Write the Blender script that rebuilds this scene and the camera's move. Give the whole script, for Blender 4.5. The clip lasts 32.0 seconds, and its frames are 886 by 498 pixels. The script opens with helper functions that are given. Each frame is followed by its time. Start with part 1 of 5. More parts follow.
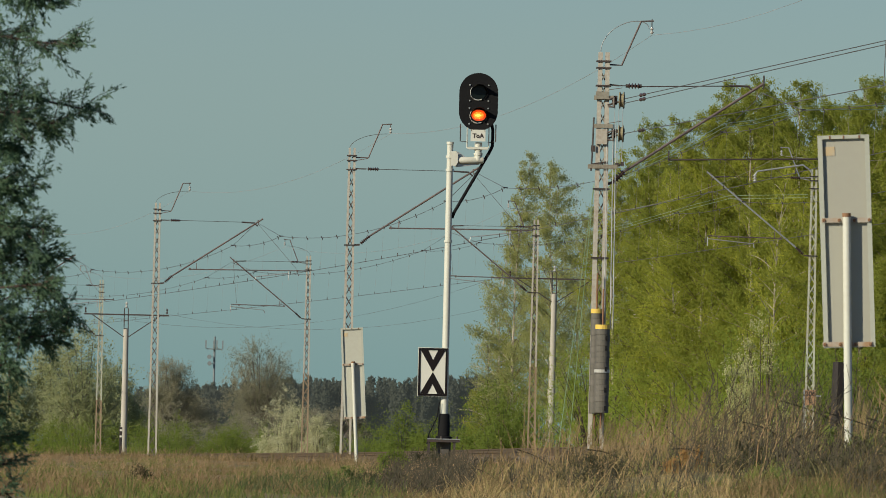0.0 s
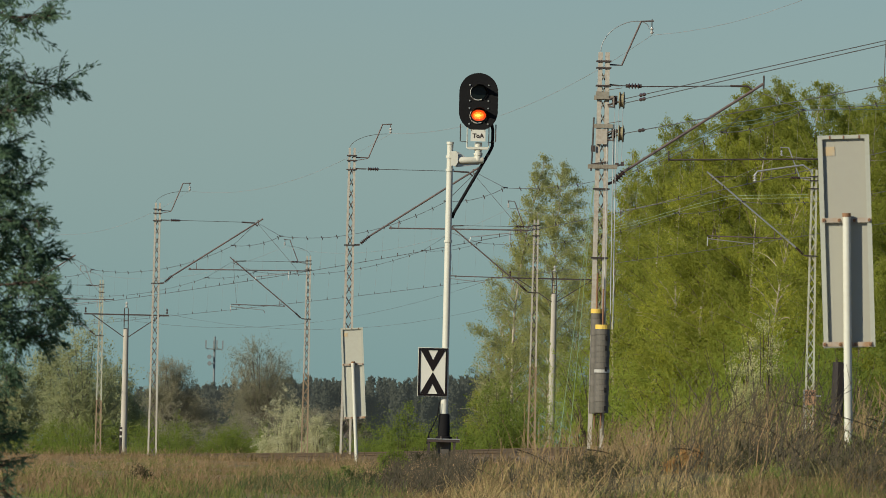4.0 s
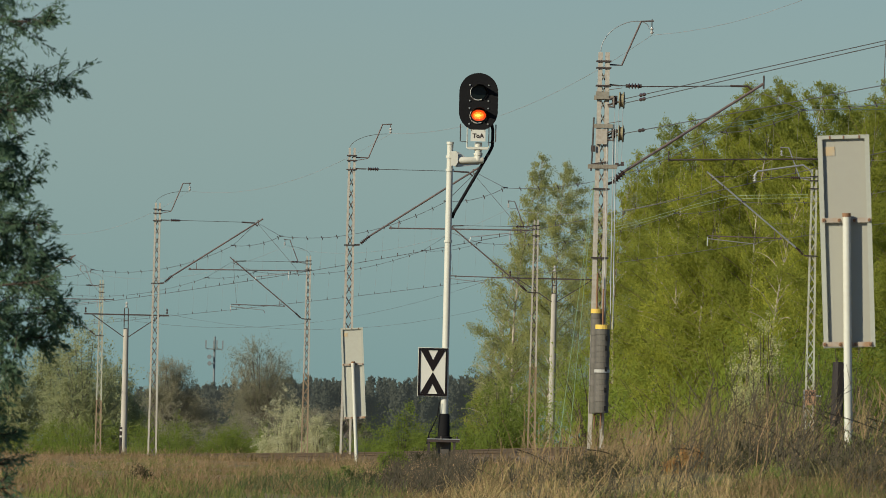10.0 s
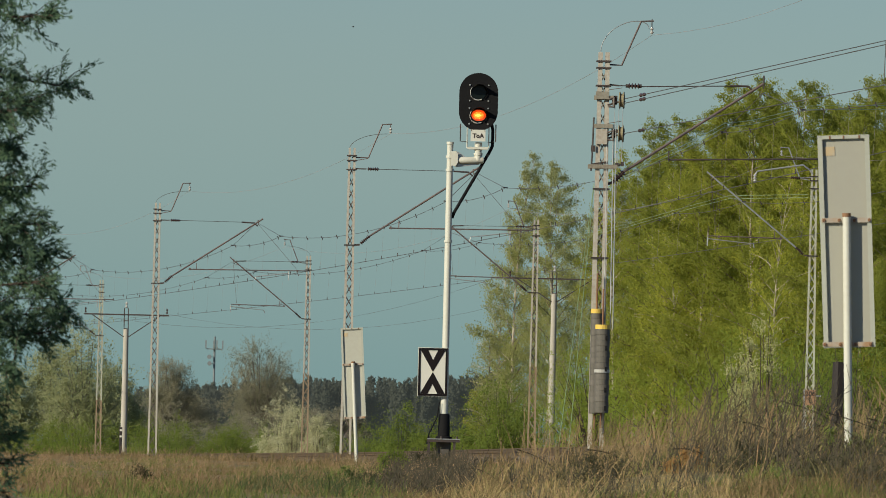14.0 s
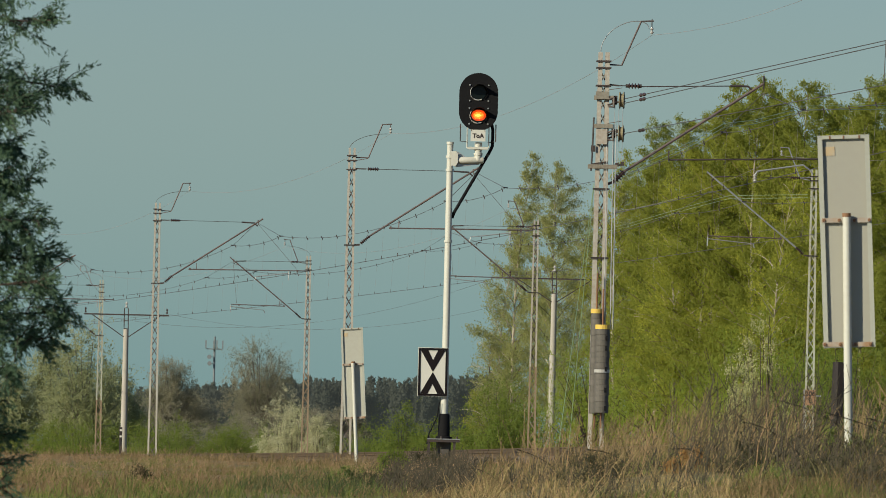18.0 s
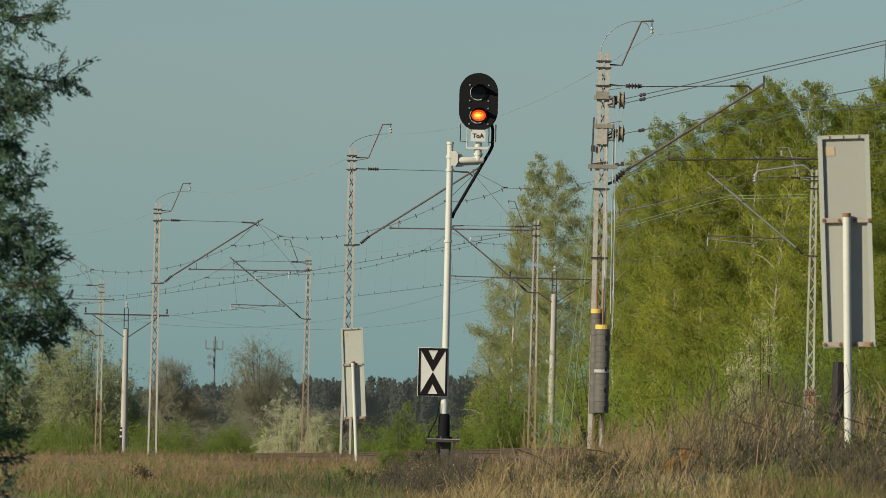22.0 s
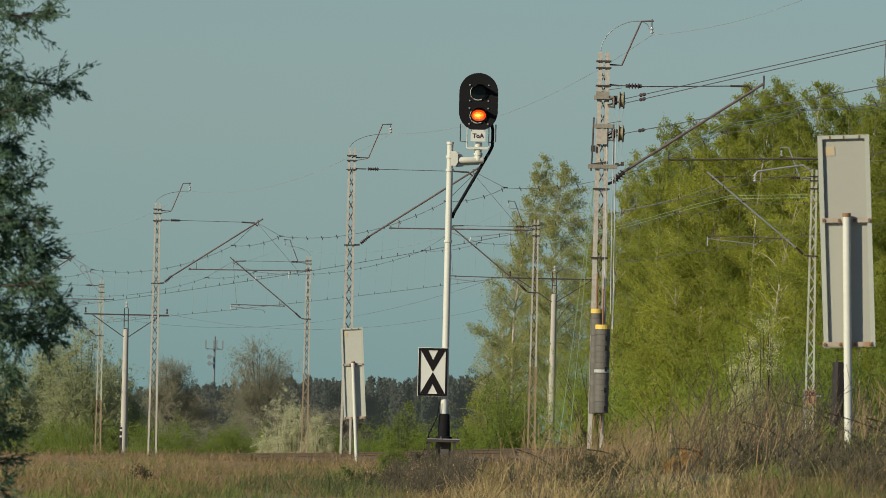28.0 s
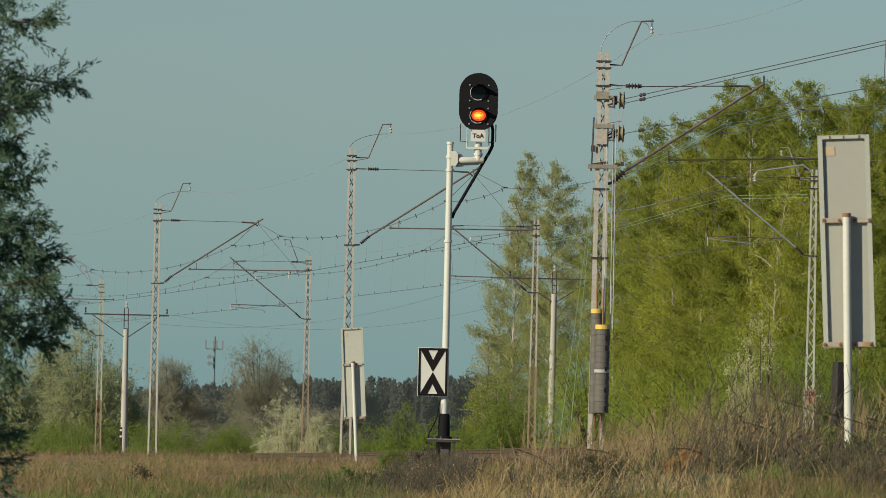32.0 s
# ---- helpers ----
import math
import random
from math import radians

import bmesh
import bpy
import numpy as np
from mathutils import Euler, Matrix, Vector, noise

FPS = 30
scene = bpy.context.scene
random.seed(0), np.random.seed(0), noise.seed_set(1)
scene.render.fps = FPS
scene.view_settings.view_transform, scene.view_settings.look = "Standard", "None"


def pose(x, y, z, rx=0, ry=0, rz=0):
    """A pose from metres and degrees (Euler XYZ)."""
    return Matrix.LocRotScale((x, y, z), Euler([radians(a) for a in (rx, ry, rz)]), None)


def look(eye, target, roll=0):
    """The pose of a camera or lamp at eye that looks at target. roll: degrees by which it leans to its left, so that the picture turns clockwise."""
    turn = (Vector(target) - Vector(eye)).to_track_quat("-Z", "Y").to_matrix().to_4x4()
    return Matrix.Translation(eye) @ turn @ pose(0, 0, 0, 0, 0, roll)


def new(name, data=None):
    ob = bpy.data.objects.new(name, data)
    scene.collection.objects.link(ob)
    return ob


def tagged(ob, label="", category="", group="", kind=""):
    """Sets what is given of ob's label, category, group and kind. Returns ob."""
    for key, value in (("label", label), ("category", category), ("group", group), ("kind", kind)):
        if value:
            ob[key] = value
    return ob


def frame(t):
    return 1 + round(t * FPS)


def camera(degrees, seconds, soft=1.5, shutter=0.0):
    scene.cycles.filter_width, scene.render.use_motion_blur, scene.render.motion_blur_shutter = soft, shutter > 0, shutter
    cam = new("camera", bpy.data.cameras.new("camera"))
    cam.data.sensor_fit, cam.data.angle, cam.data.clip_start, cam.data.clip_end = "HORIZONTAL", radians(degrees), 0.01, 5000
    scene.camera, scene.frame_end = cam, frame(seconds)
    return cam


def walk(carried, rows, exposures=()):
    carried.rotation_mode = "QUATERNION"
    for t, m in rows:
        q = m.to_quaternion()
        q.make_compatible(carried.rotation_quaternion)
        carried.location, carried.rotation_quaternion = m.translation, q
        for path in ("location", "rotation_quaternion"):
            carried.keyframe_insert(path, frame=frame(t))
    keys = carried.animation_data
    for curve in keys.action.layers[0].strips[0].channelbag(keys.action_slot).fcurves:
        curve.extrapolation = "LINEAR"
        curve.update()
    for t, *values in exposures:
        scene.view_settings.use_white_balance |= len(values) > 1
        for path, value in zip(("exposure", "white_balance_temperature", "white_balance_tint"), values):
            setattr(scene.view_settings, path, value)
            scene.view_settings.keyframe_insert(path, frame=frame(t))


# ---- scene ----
cam = camera(5.13, 32.0, soft=0.85)
cam.data.dof.use_dof = True              # focused on the signal; a long lens leaves the near willow soft
cam.data.dof.focus_distance, cam.data.dof.aperture_fstop = 220.0, 25.0
EYE = (0.0, 0.0, 1.5)
walk(cam, [(0.0, look(EYE, (0, 100, 3.951), 1.3)), (32.0, look(EYE, (0, 100, 3.951), 1.3))], [(0.0, 0.0), (32.0, 0.0)])

# ---- light ----
SUN_ELEVATION, SUN_SIDE = radians(24), radians(-130)   # from behind and to the side of the camera
world = bpy.data.worlds.new("sky")
scene.world = world
world.use_nodes = True
wn, wl = world.node_tree.nodes, world.node_tree.links
sky = wn.new("ShaderNodeTexSky")
sky.sky_type = "NISHITA"
sky.sun_disc = False
sky.sun_elevation = SUN_ELEVATION
sky.sun_rotation = SUN_SIDE
sky.air_density, sky.dust_density, sky.ozone_density = 1.2, 0.1, 3.0
tint = wn.new("ShaderNodeMix")
tint.data_type, tint.blend_type = "RGBA", "MULTIPLY"
tint.inputs["Factor"].default_value = 1.0
haze = wn.new("ShaderNodeMix")          # cooler towards the horizon
haze.data_type = "RGBA"
haze.inputs["A"].default_value, haze.inputs["B"].default_value = (0.42, 0.87, 1.50, 1), (0.77, 0.98, 1.27, 1)
height = wn.new("ShaderNodeSeparateXYZ")
rise = wn.new("ShaderNodeMapRange")
rise.interpolation_type = "SMOOTHSTEP"
rise.inputs["From Min"].default_value, rise.inputs["From Max"].default_value = -0.005, 0.05
wl.new(wn.new("ShaderNodeTexCoord").outputs["Generated"], height.inputs["Vector"])
wl.new(height.outputs["Z"], rise.inputs["Value"])
wl.new(rise.outputs["Result"], haze.inputs["Factor"])
wl.new(haze.outputs["Result"], tint.inputs["B"])
wl.new(sky.outputs["Color"], tint.inputs["A"])
wl.new(tint.outputs["Result"], wn["Background"].inputs["Color"])
wn["Background"].inputs["Strength"].default_value = 0.053
sun = new("sun", bpy.data.lights.new("sun", "SUN"))
sun.data.energy, sun.data.angle, sun.data.color = 4.8, radians(0.6), (1.0, 0.92, 0.72)
SUN_FROM = Vector((math.sin(SUN_SIDE) * math.cos(SUN_ELEVATION), math.cos(SUN_SIDE) * math.cos(SUN_ELEVATION), math.sin(SUN_ELEVATION)))
sun.matrix_world = look(SUN_FROM * 50, (0, 0, 0))


# ---- materials ----
def material(name, color, rough=0.7, metal=0.0, second=None, grain=12.0, stain=1.2, amount=0.5, bump=0.2, spread=0.0, island=False,
             through_light=0.0):
    """A procedural surface: two scales of variation between two colours, a fine relief, and a random shift per object or per piece."""
    m = bpy.data.materials.new(name)
    m.use_nodes = True
    n, l = m.node_tree.nodes, m.node_tree.links
    shader = n["Principled BSDF"]
    shader.inputs["Roughness"].default_value = rough
    shader.inputs["Metallic"].default_value = metal
    second = second or tuple(c * 0.6 for c in color)
    place = n.new("ShaderNodeTexCoord")
    fine, broad = n.new("ShaderNodeTexNoise"), n.new("ShaderNodeTexNoise")
    fine.inputs["Scale"].default_value, fine.inputs["Detail"].default_value = grain, 6
    broad.inputs["Scale"].default_value, broad.inputs["Detail"].default_value = stain, 3
    for tex in (fine, broad):
        l.new(place.outputs["Object"], tex.inputs["Vector"])
    add = n.new("ShaderNodeMath")
    add.operation = "MULTIPLY"
    l.new(fine.outputs["Fac"], add.inputs[0])
    l.new(broad.outputs["Fac"], add.inputs[1])
    ramp = n.new("ShaderNodeMapRange")
    ramp.inputs["From Min"].default_value, ramp.inputs["From Max"].default_value = 0.15, 0.40
    ramp.inputs["To Max"].default_value = amount
    l.new(add.outputs[0], ramp.inputs["Value"])
    mix = n.new("ShaderNodeMix")
    mix.data_type = "RGBA"
    mix.inputs["A"].default_value, mix.inputs["B"].default_value = (*color, 1), (*second, 1)
    l.new(ramp.outputs["Result"], mix.inputs["Factor"])
    out = mix.outputs["Result"]
    if spread:
        source = n.new("ShaderNodeNewGeometry").outputs["Random Per Island"] if island else n.new("ShaderNodeObjectInfo").outputs["Random"]
        value = n.new("ShaderNodeMapRange")
        value.inputs["To Min"].default_value, value.inputs["To Max"].default_value = 1 - spread, 1 + spread
        l.new(source, value.inputs["Value"])
        hsv = n.new("ShaderNodeHueSaturation")
        l.new(value.outputs["Result"], hsv.inputs["Value"])
        shift = n.new("ShaderNodeMapRange")
        shift.inputs["To Min"].default_value, shift.inputs["To Max"].default_value = 0.5 + spread * 0.06, 0.5 - spread * 0.06
        l.new(source, shift.inputs["Value"])
        l.new(shift.outputs["Result"], hsv.inputs["Hue"])
        l.new(out, hsv.inputs["Color"])
        out = hsv.outputs["Color"]
    l.new(out, shader.inputs["Base Color"])
    if bump:
        b = n.new("ShaderNodeBump")
        b.inputs["Strength"].default_value, b.inputs["Distance"].default_value = bump, 0.01
        l.new(fine.outputs["Fac"], b.inputs["Height"])
        l.new(b.outputs["Normal"], shader.inputs["Normal"])
    if through_light:
        tr = n.new("ShaderNodeBsdfTranslucent")
        l.new(out, tr.inputs["Color"])
        both = n.new("ShaderNodeMixShader")
        both.inputs[0].default_value = through_light
        l.new(shader.outputs[0], both.inputs[1])
        l.new(tr.outputs[0], both.inputs[2])
        l.new(both.outputs[0], n["Material Output"].inputs["Surface"])
        shader.inputs["Specular IOR Level"].default_value = 0.25
    return m


def dull(m, level=0.12):
    """Less gloss, for matt black paint and the lenses under their hoods."""
    m.node_tree.nodes["Principled BSDF"].inputs["Specular IOR Level"].default_value = level
    return m


def leafy(name, color, second, spread=0.09):
    return material(name, color, 0.65, 0, second, 1.6, 0.35, 0.9, 0, spread, True, 0.55)


WHITE_PAINT = material("white_paint", (0.60, 0.60, 0.52), 0.45, 0, (0.50, 0.47, 0.39), 25, 1.5, 0.45, 0.1)
SIGN_BACK = material("sign_back", (0.385, 0.378, 0.315), 0.55, 0.0, (0.37, 0.35, 0.30), 18, 0.8, 0.5, 0.05)
SIGN_PALE = material("pale_sign_back", (0.47, 0.47, 0.395), 0.55, 0.0, (0.41, 0.39, 0.33), 18, 0.8, 0.5, 0.05)
SIGN_EDGE = material("sign_edge", (0.44, 0.45, 0.385), 0.5, 0.0, (0.37, 0.37, 0.31), 18, 0.8, 0.6, 0.05)
BOARD_WHITE = material("board_white", (0.62, 0.61, 0.54), 0.45, 0, (0.56, 0.54, 0.48), 20, 2, 0.4, 0.02)
BOARD_BLACK = dull(material("board_black", (0.010, 0.008, 0.009), 0.85, 0, (0.018, 0.014, 0.015), 20, 2, 0.5, 0.02))
BLACK = dull(material("black_paint", (0.009, 0.009, 0.010), 0.8, 0, (0.016, 0.016, 0.017), 30, 2, 0.6, 0.1))
DARK_STEEL = material("dark_steel", (0.052, 0.044, 0.042), 0.65, 0.3, (0.08, 0.05, 0.04), 25, 3, 0.7, 0.3)
MAST_STEEL = material("mast_paint", (0.44, 0.42, 0.36), 0.65, 0, (0.30, 0.24, 0.19), 16, 0.7, 0.8, 0.2)
MAST_GREEN = material("mast_paint_greenish", (0.42, 0.45, 0.36), 0.65, 0, (0.30, 0.24, 0.16), 16, 0.6, 0.8, 0.2)
RUSTY_PAINT = material("rusty_mast_paint", (0.29, 0.225, 0.145), 0.8, 0, (0.20, 0.115, 0.07), 14, 0.9, 0.9, 0.3)
LACING = material("lacing_steel", (0.16, 0.135, 0.12), 0.65, 0.1, (0.11, 0.07, 0.05), 20, 1.0, 0.8, 0.2)
GEAR_STEEL = material("gear_steel", (0.27, 0.25, 0.20), 0.6, 0.1, (0.16, 0.12, 0.08), 20, 1.0, 0.8, 0.2)
GALVANISED = material("galvanised_steel", (0.42, 0.43, 0.42), 0.45, 0.6, (0.3, 0.3, 0.29), 20, 2, 0.5, 0.1)
RUST = material("rust", (0.26, 0.14, 0.07), 0.85, 0, (0.15, 0.07, 0.04), 40, 4, 0.8, 0.4)
PORCELAIN = material("brown_porcelain", (0.06, 0.036, 0.03), 0.25, 0, (0.09, 0.05, 0.04), 20, 3, 0.5, 0)
PALE_PORCELAIN = material("pale_porcelain", (0.42, 0.41, 0.38), 0.25, 0, (0.5, 0.48, 0.44), 20, 3, 0.5, 0)
WIRE = material("wire_bronze", (0.15, 0.14, 0.135), 0.5, 0.5, (0.07, 0.06, 0.055), 20, 1, 0.5, 0)
WIRE_GREEN = material("wire_verdigris", (0.34, 0.48, 0.27), 0.55, 0.1, (0.26, 0.36, 0.22), 20, 1, 0.5, 0)
WIRE_PALE = material("wire_weathered_steel", (0.36, 0.34, 0.33), 0.6, 0.2, (0.27, 0.25, 0.24), 20, 1, 0.5, 0)
ARM_STEEL = material("arm_steel", (0.105, 0.082, 0.078), 0.55, 0.2, (0.17, 0.12, 0.10), 14, 1.2, 0.8, 0.2)
DARK_CONCRETE = material("dark_concrete", (0.10, 0.09, 0.08), 0.9, 0, (0.05, 0.045, 0.04), 22, 0.8, 0.7, 0.4)
CONCRETE = material("concrete", (0.45, 0.42, 0.36), 0.85, 0, (0.34, 0.31, 0.26), 22, 0.8, 0.7, 0.4)
WEIGHT = material("cast_weight", (0.105, 0.098, 0.085), 0.75, 0.1, (0.15, 0.135, 0.11), 18, 2, 0.8, 0.3, 0.12)
YELLOW = material("yellow_paint", (0.72, 0.5, 0.08), 0.5, 0, (0.6, 0.42, 0.1), 20, 3, 0.5, 0.1)
PLATE_ORANGE = material("orange_plate", (0.36, 0.21, 0.115), 0.7, 0, (0.3, 0.15, 0.08), 20, 3, 0.6, 0.2)
LETTER = material("dark_lettering", (0.03, 0.02, 0.018), 0.6, 0, None, 20, 3, 0.4, 0)
TARRED_WOOD = material("tarred_wood", (0.018, 0.014, 0.014), 0.8, 0, (0.035, 0.026, 0.022), 30, 2, 0.7, 0.5)
SOIL = material("field_soil", (0.19, 0.13, 0.065), 0.95, 0, (0.10, 0.11, 0.03), 1.5, 0.12, 0.9, 0.5)
BALLAST = material("ballast_stone", (0.14, 0.10, 0.07), 0.9, 0, (0.07, 0.055, 0.045), 14, 0.4, 0.9, 0.6, 0.35, True)
RAIL = material("rusty_rail", (0.135, 0.092, 0.046), 0.6, 0.3, (0.08, 0.05, 0.035), 20, 1, 0.8, 0.2)
SLEEPER = material("sleeper_concrete", (0.16, 0.13, 0.10), 0.85, 0, (0.17, 0.12, 0.09), 10, 1, 0.8, 0.4)
DRY_GRASS = material("dry_grass", (0.265, 0.195, 0.09), 0.8, 0, (0.075, 0.07, 0.032), 4, 0.7, 1.0, 0, 0.5, True, 0.25)
PALE_GRASS = material("pale_straw", (0.50, 0.39, 0.18), 0.8, 0, (0.30, 0.23, 0.105), 4, 0.7, 1.0, 0, 0.4, True, 0.25)
FIELD_GRASS = material("field_grass", (0.30, 0.20, 0.105), 0.85, 0, (0.155, 0.12, 0.055), 2.5, 0.5, 1.0, 0, 0.3, True, 0.25)
SEED_HEAD = material("seed_heads", (0.36, 0.255, 0.14), 0.85, 0, (0.26, 0.18, 0.10), 4, 0.7, 1.0, 0, 0.3, True, 0.25)
GREEN_GRASS = material("green_grass", (0.17, 0.22, 0.05), 0.7, 0, (0.10, 0.11, 0.035), 4, 0.7, 1.0, 0, 0.4, True, 0.3)
DARK_GREEN_GRASS = material("dark_green_grass", (0.085, 0.12, 0.045), 0.7, 0, (0.06, 0.08, 0.035), 4, 0.7, 1.0, 0, 0.3, True, 0.3)
DARK_STEM = material("dark_stems", (0.066, 0.054, 0.030), 0.85, 0, (0.038, 0.032, 0.02), 4, 0.5, 0.9, 0, 0.35, True)
DEAD_STEM = material("dead_stems", (0.25, 0.18, 0.08), 0.85, 0, (0.13, 0.095, 0.045), 4, 0.5, 0.9, 0, 0.4, True)
LEAF_BIRCH = leafy("birch_leaf", (0.34, 0.355, 0.044), (0.25, 0.285, 0.038))
LEAF_DEEP = leafy("deep_birch_leaf", (0.285, 0.31, 0.046), (0.215, 0.25, 0.038))
LEAF_LIME = leafy("bright_birch_leaf", (0.43, 0.445, 0.06), (0.33, 0.365, 0.05))
LEAF_YOUNG = leafy("young_birch_leaf", (0.36, 0.37, 0.135), (0.28, 0.30, 0.11))
LEAF_WILLOW = leafy("willow_leaf", (0.13, 0.215, 0.12), (0.088, 0.155, 0.095), 0.3)
LEAF_SHRUB = leafy("shrub_leaf", (0.165, 0.23, 0.036), (0.19, 0.215, 0.04))
LEAF_WOODSIDE = leafy("woodside_leaf", (0.25, 0.33, 0.045), (0.27, 0.30, 0.045))
LEAF_PALE_BLOSSOM = leafy("pale_blossom", (0.54, 0.53, 0.27), (0.33, 0.37, 0.11), 0.35)
LEAF_BLOSSOM = leafy("blossom", (0.60, 0.58, 0.38), (0.40, 0.41, 0.19), 0.3)
# Raised in tone: some haze of distance is put into this colour.
LEAF_BROWN = leafy("budding_twigs", (0.30, 0.275, 0.185), (0.23, 0.24, 0.155), 0.12)
LEAF_RUST = leafy("rusty_dead_leaf", (0.46, 0.28, 0.10), (0.30, 0.16, 0.06), 0.3)
LEAF_SALLOW = leafy("distant_willow_leaf", (0.36, 0.38, 0.20), (0.29, 0.315, 0.15), 0.12)
LEAF_WEED_SHADE = leafy("weed_and_shade_leaf", (0.085, 0.085, 0.04), (0.055, 0.05, 0.03), 0.3)
LEAF_FAR_HAZE = leafy("far_wood_foliage_haze", (0.095, 0.105, 0.08), (0.07, 0.08, 0.065), 0.1)
BARK_BIRCH = material("birch_bark", (0.50, 0.44, 0.33), 0.8, 0, (0.16, 0.12, 0.09), 5, 1.2, 0.75, 0.3)
TWIG = material("brown_twigs", (0.17, 0.12, 0.07), 0.85, 0, (0.10, 0.08, 0.05), 8, 1, 0.8, 0)
# Lightened too, to carry haze on the distant trunks.
BARK_GREY = material("grey_bark", (0.19, 0.175, 0.15), 0.9, 0, (0.12, 0.105, 0.085), 10, 1, 0.8, 0.3)
TOWER_GREY = material("tower_grey", (0.20, 0.23, 0.24), 0.6, 0.2, None, 3, 0.5, 0.4, 0)
BARK_DARK = material("dark_bark", (0.085, 0.06, 0.045), 0.9, 0, (0.05, 0.038, 0.03), 10, 1, 0.8, 0.5)
BIRD = material("dark_feathers", (0.03, 0.028, 0.026), 0.8, 0, None, 40, 5, 0.4, 0)
# Near black: the hood's shade is put into the lens colour.
LENS_SHADED = dull(material("hood_shaded_lens", (0.003, 0.006, 0.005), 0.35, 0, None, 10, 2, 0.3, 0), 0.3)


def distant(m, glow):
    """Puts the haze before the skyline backdrop into the material as a glow."""
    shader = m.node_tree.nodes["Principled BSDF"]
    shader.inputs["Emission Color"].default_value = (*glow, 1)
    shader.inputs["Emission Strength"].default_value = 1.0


# The far leaves glow faintly in place of haze.
distant(LEAF_FAR_HAZE, (0.054, 0.063, 0.057))


def glowing(name, color, strength):
    m = bpy.data.materials.new(name)
    m.use_nodes = True
    s = m.node_tree.nodes["Principled BSDF"]
    s.inputs["Base Color"].default_value = (0.02, 0.01, 0.005, 1)
    s.inputs["Emission Color"].default_value = (*color, 1)
    s.inputs["Emission Strength"].default_value = strength
    return m


AMBER_CORE = glowing("amber_light_core", (1.0, 0.42, 0.06), 2.6)
AMBER_MID = glowing("amber_light_middle", (1.0, 0.17, 0.012), 1.5)
AMBER_BRIGHT = glowing("amber_light_bright", (1.0, 0.27, 0.025), 1.9)
AMBER = glowing("amber_light", (0.9, 0.07, 0.004), 0.95)


# ---- mesh tools ----
class Shape:
    """Collects vertices and faces of one mesh."""

    def __init__(self):
        self.v, self.f, self.m = [], [], []

    def put(self, verts, faces, m=0):
        o = len(self.v)
        self.v += [tuple(p) for p in verts]
        self.f += [tuple(i + o for i in face) for face in faces]
        self.m += [m] * len(faces)

    def box(self, c, s, turn=None, m=0, bevel=0.0):
        """A box with chamfered upright edges where bevel is given."""
        x, y, z = (k / 2 for k in s)
        b = min(bevel, x * 0.9, y * 0.9)
        ring = [(-x, -y), (x, -y), (x, y), (-x, y)] if not b else [
            (-x + b, -y), (x - b, -y), (x, -y + b), (x, y - b), (x - b, y), (-x + b, y), (-x, y - b), (-x, -y + b)]
        k = len(ring)
        pts = [Vector((px, py, pz)) for pz in (-z, z) for px, py in ring]
        if turn:
            pts = [turn @ p for p in pts]
        faces = [tuple(reversed(range(k))), tuple(range(k, 2 * k))] + [(i, (i + 1) % k, k + (i + 1) % k, k + i) for i in range(k)]
        self.put([p + Vector(c) for p in pts], faces, m)
        return self

    def bar(self, a, b, w, d=None, m=0):
        """A square bar from a to b."""
        a, b = Vector(a), Vector(b)
        z = (b - a).normalized()
        y = Vector((0, 1, 0)) if abs(z.y) < 0.9 else Vector((0, 0, 1))
        x = y.cross(z).normalized()
        q = Matrix((x, z.cross(x), z)).transposed()
        return self.box((a + b) / 2, (w, d or w, (b - a).length), q, m)

    def tube(self, pts, radii, n=10, m=0):
        pts = [Vector(p) for p in pts]
        if not isinstance(radii, (list, tuple)):
            radii = [radii] * len(pts)
        verts, faces = [], []
        side = None
        for i, p in enumerate(pts):
            way = (pts[min(i + 1, len(pts) - 1)] - pts[max(i - 1, 0)]).normalized()
            if side is None:
                side = way.orthogonal().normalized()
            side = (side - way * side.dot(way)).normalized()
            up = way.cross(side)
            for k in range(n):
                a = 2 * math.pi * k / n
                verts.append(p + (side * math.cos(a) + up * math.sin(a)) * radii[i])
        for i in range(len(pts) - 1):
            for k in range(n):
                faces.append((i * n + k, i * n + (k + 1) % n, (i + 1) * n + (k + 1) % n, (i + 1) * n + k))
        faces.append(tuple(reversed(range(n))))
        faces.append(tuple(range((len(pts) - 1) * n, len(pts) * n)))
        self.put(verts, faces, m)
        return self

    def prism(self, outline, y0, y1, m=0):
        """An outline in x and z, pushed from y0 (towards the viewer's side) to y1."""
        k = len(outline)
        verts = [(x, y0, z) for x, z in outline] + [(x, y1, z) for x, z in outline]
        faces = [tuple(range(k)), tuple(reversed(range(k, 2 * k)))] + [(i, k + i, k + (i + 1) % k, (i + 1) % k) for i in range(k)]
        self.put(verts, faces, m)
        return self

    def arrays(self, verts, faces, m=0):
        o = len(self.v)
        self.v += verts.tolist()
        self.f += (faces + o).tolist()
        self.m += [m] * len(faces)
        return self


def part(name, shape, mats, parent=None, label="", smooth=False, at=None):
    """Links a shape as one mesh object, under a thing or a part where one is given."""
    mesh = bpy.data.meshes.new(name)
    mesh.from_pydata(shape.v, [], shape.f)
    mats = mats if isinstance(mats, (list, tuple)) else [mats]
    for m in mats:
        mesh.materials.append(m)
    if len(mats) > 1:
        mesh.polygons.foreach_set("material_index", shape.m)
    if smooth:
        mesh.shade_smooth()
        mesh.set_sharp_from_angle(angle=radians(40))
    ob = new(name, mesh)
    if parent:
        ob.parent = parent
    if at:
        ob.location = at
    if label:
        ob["label"] = label
    return ob


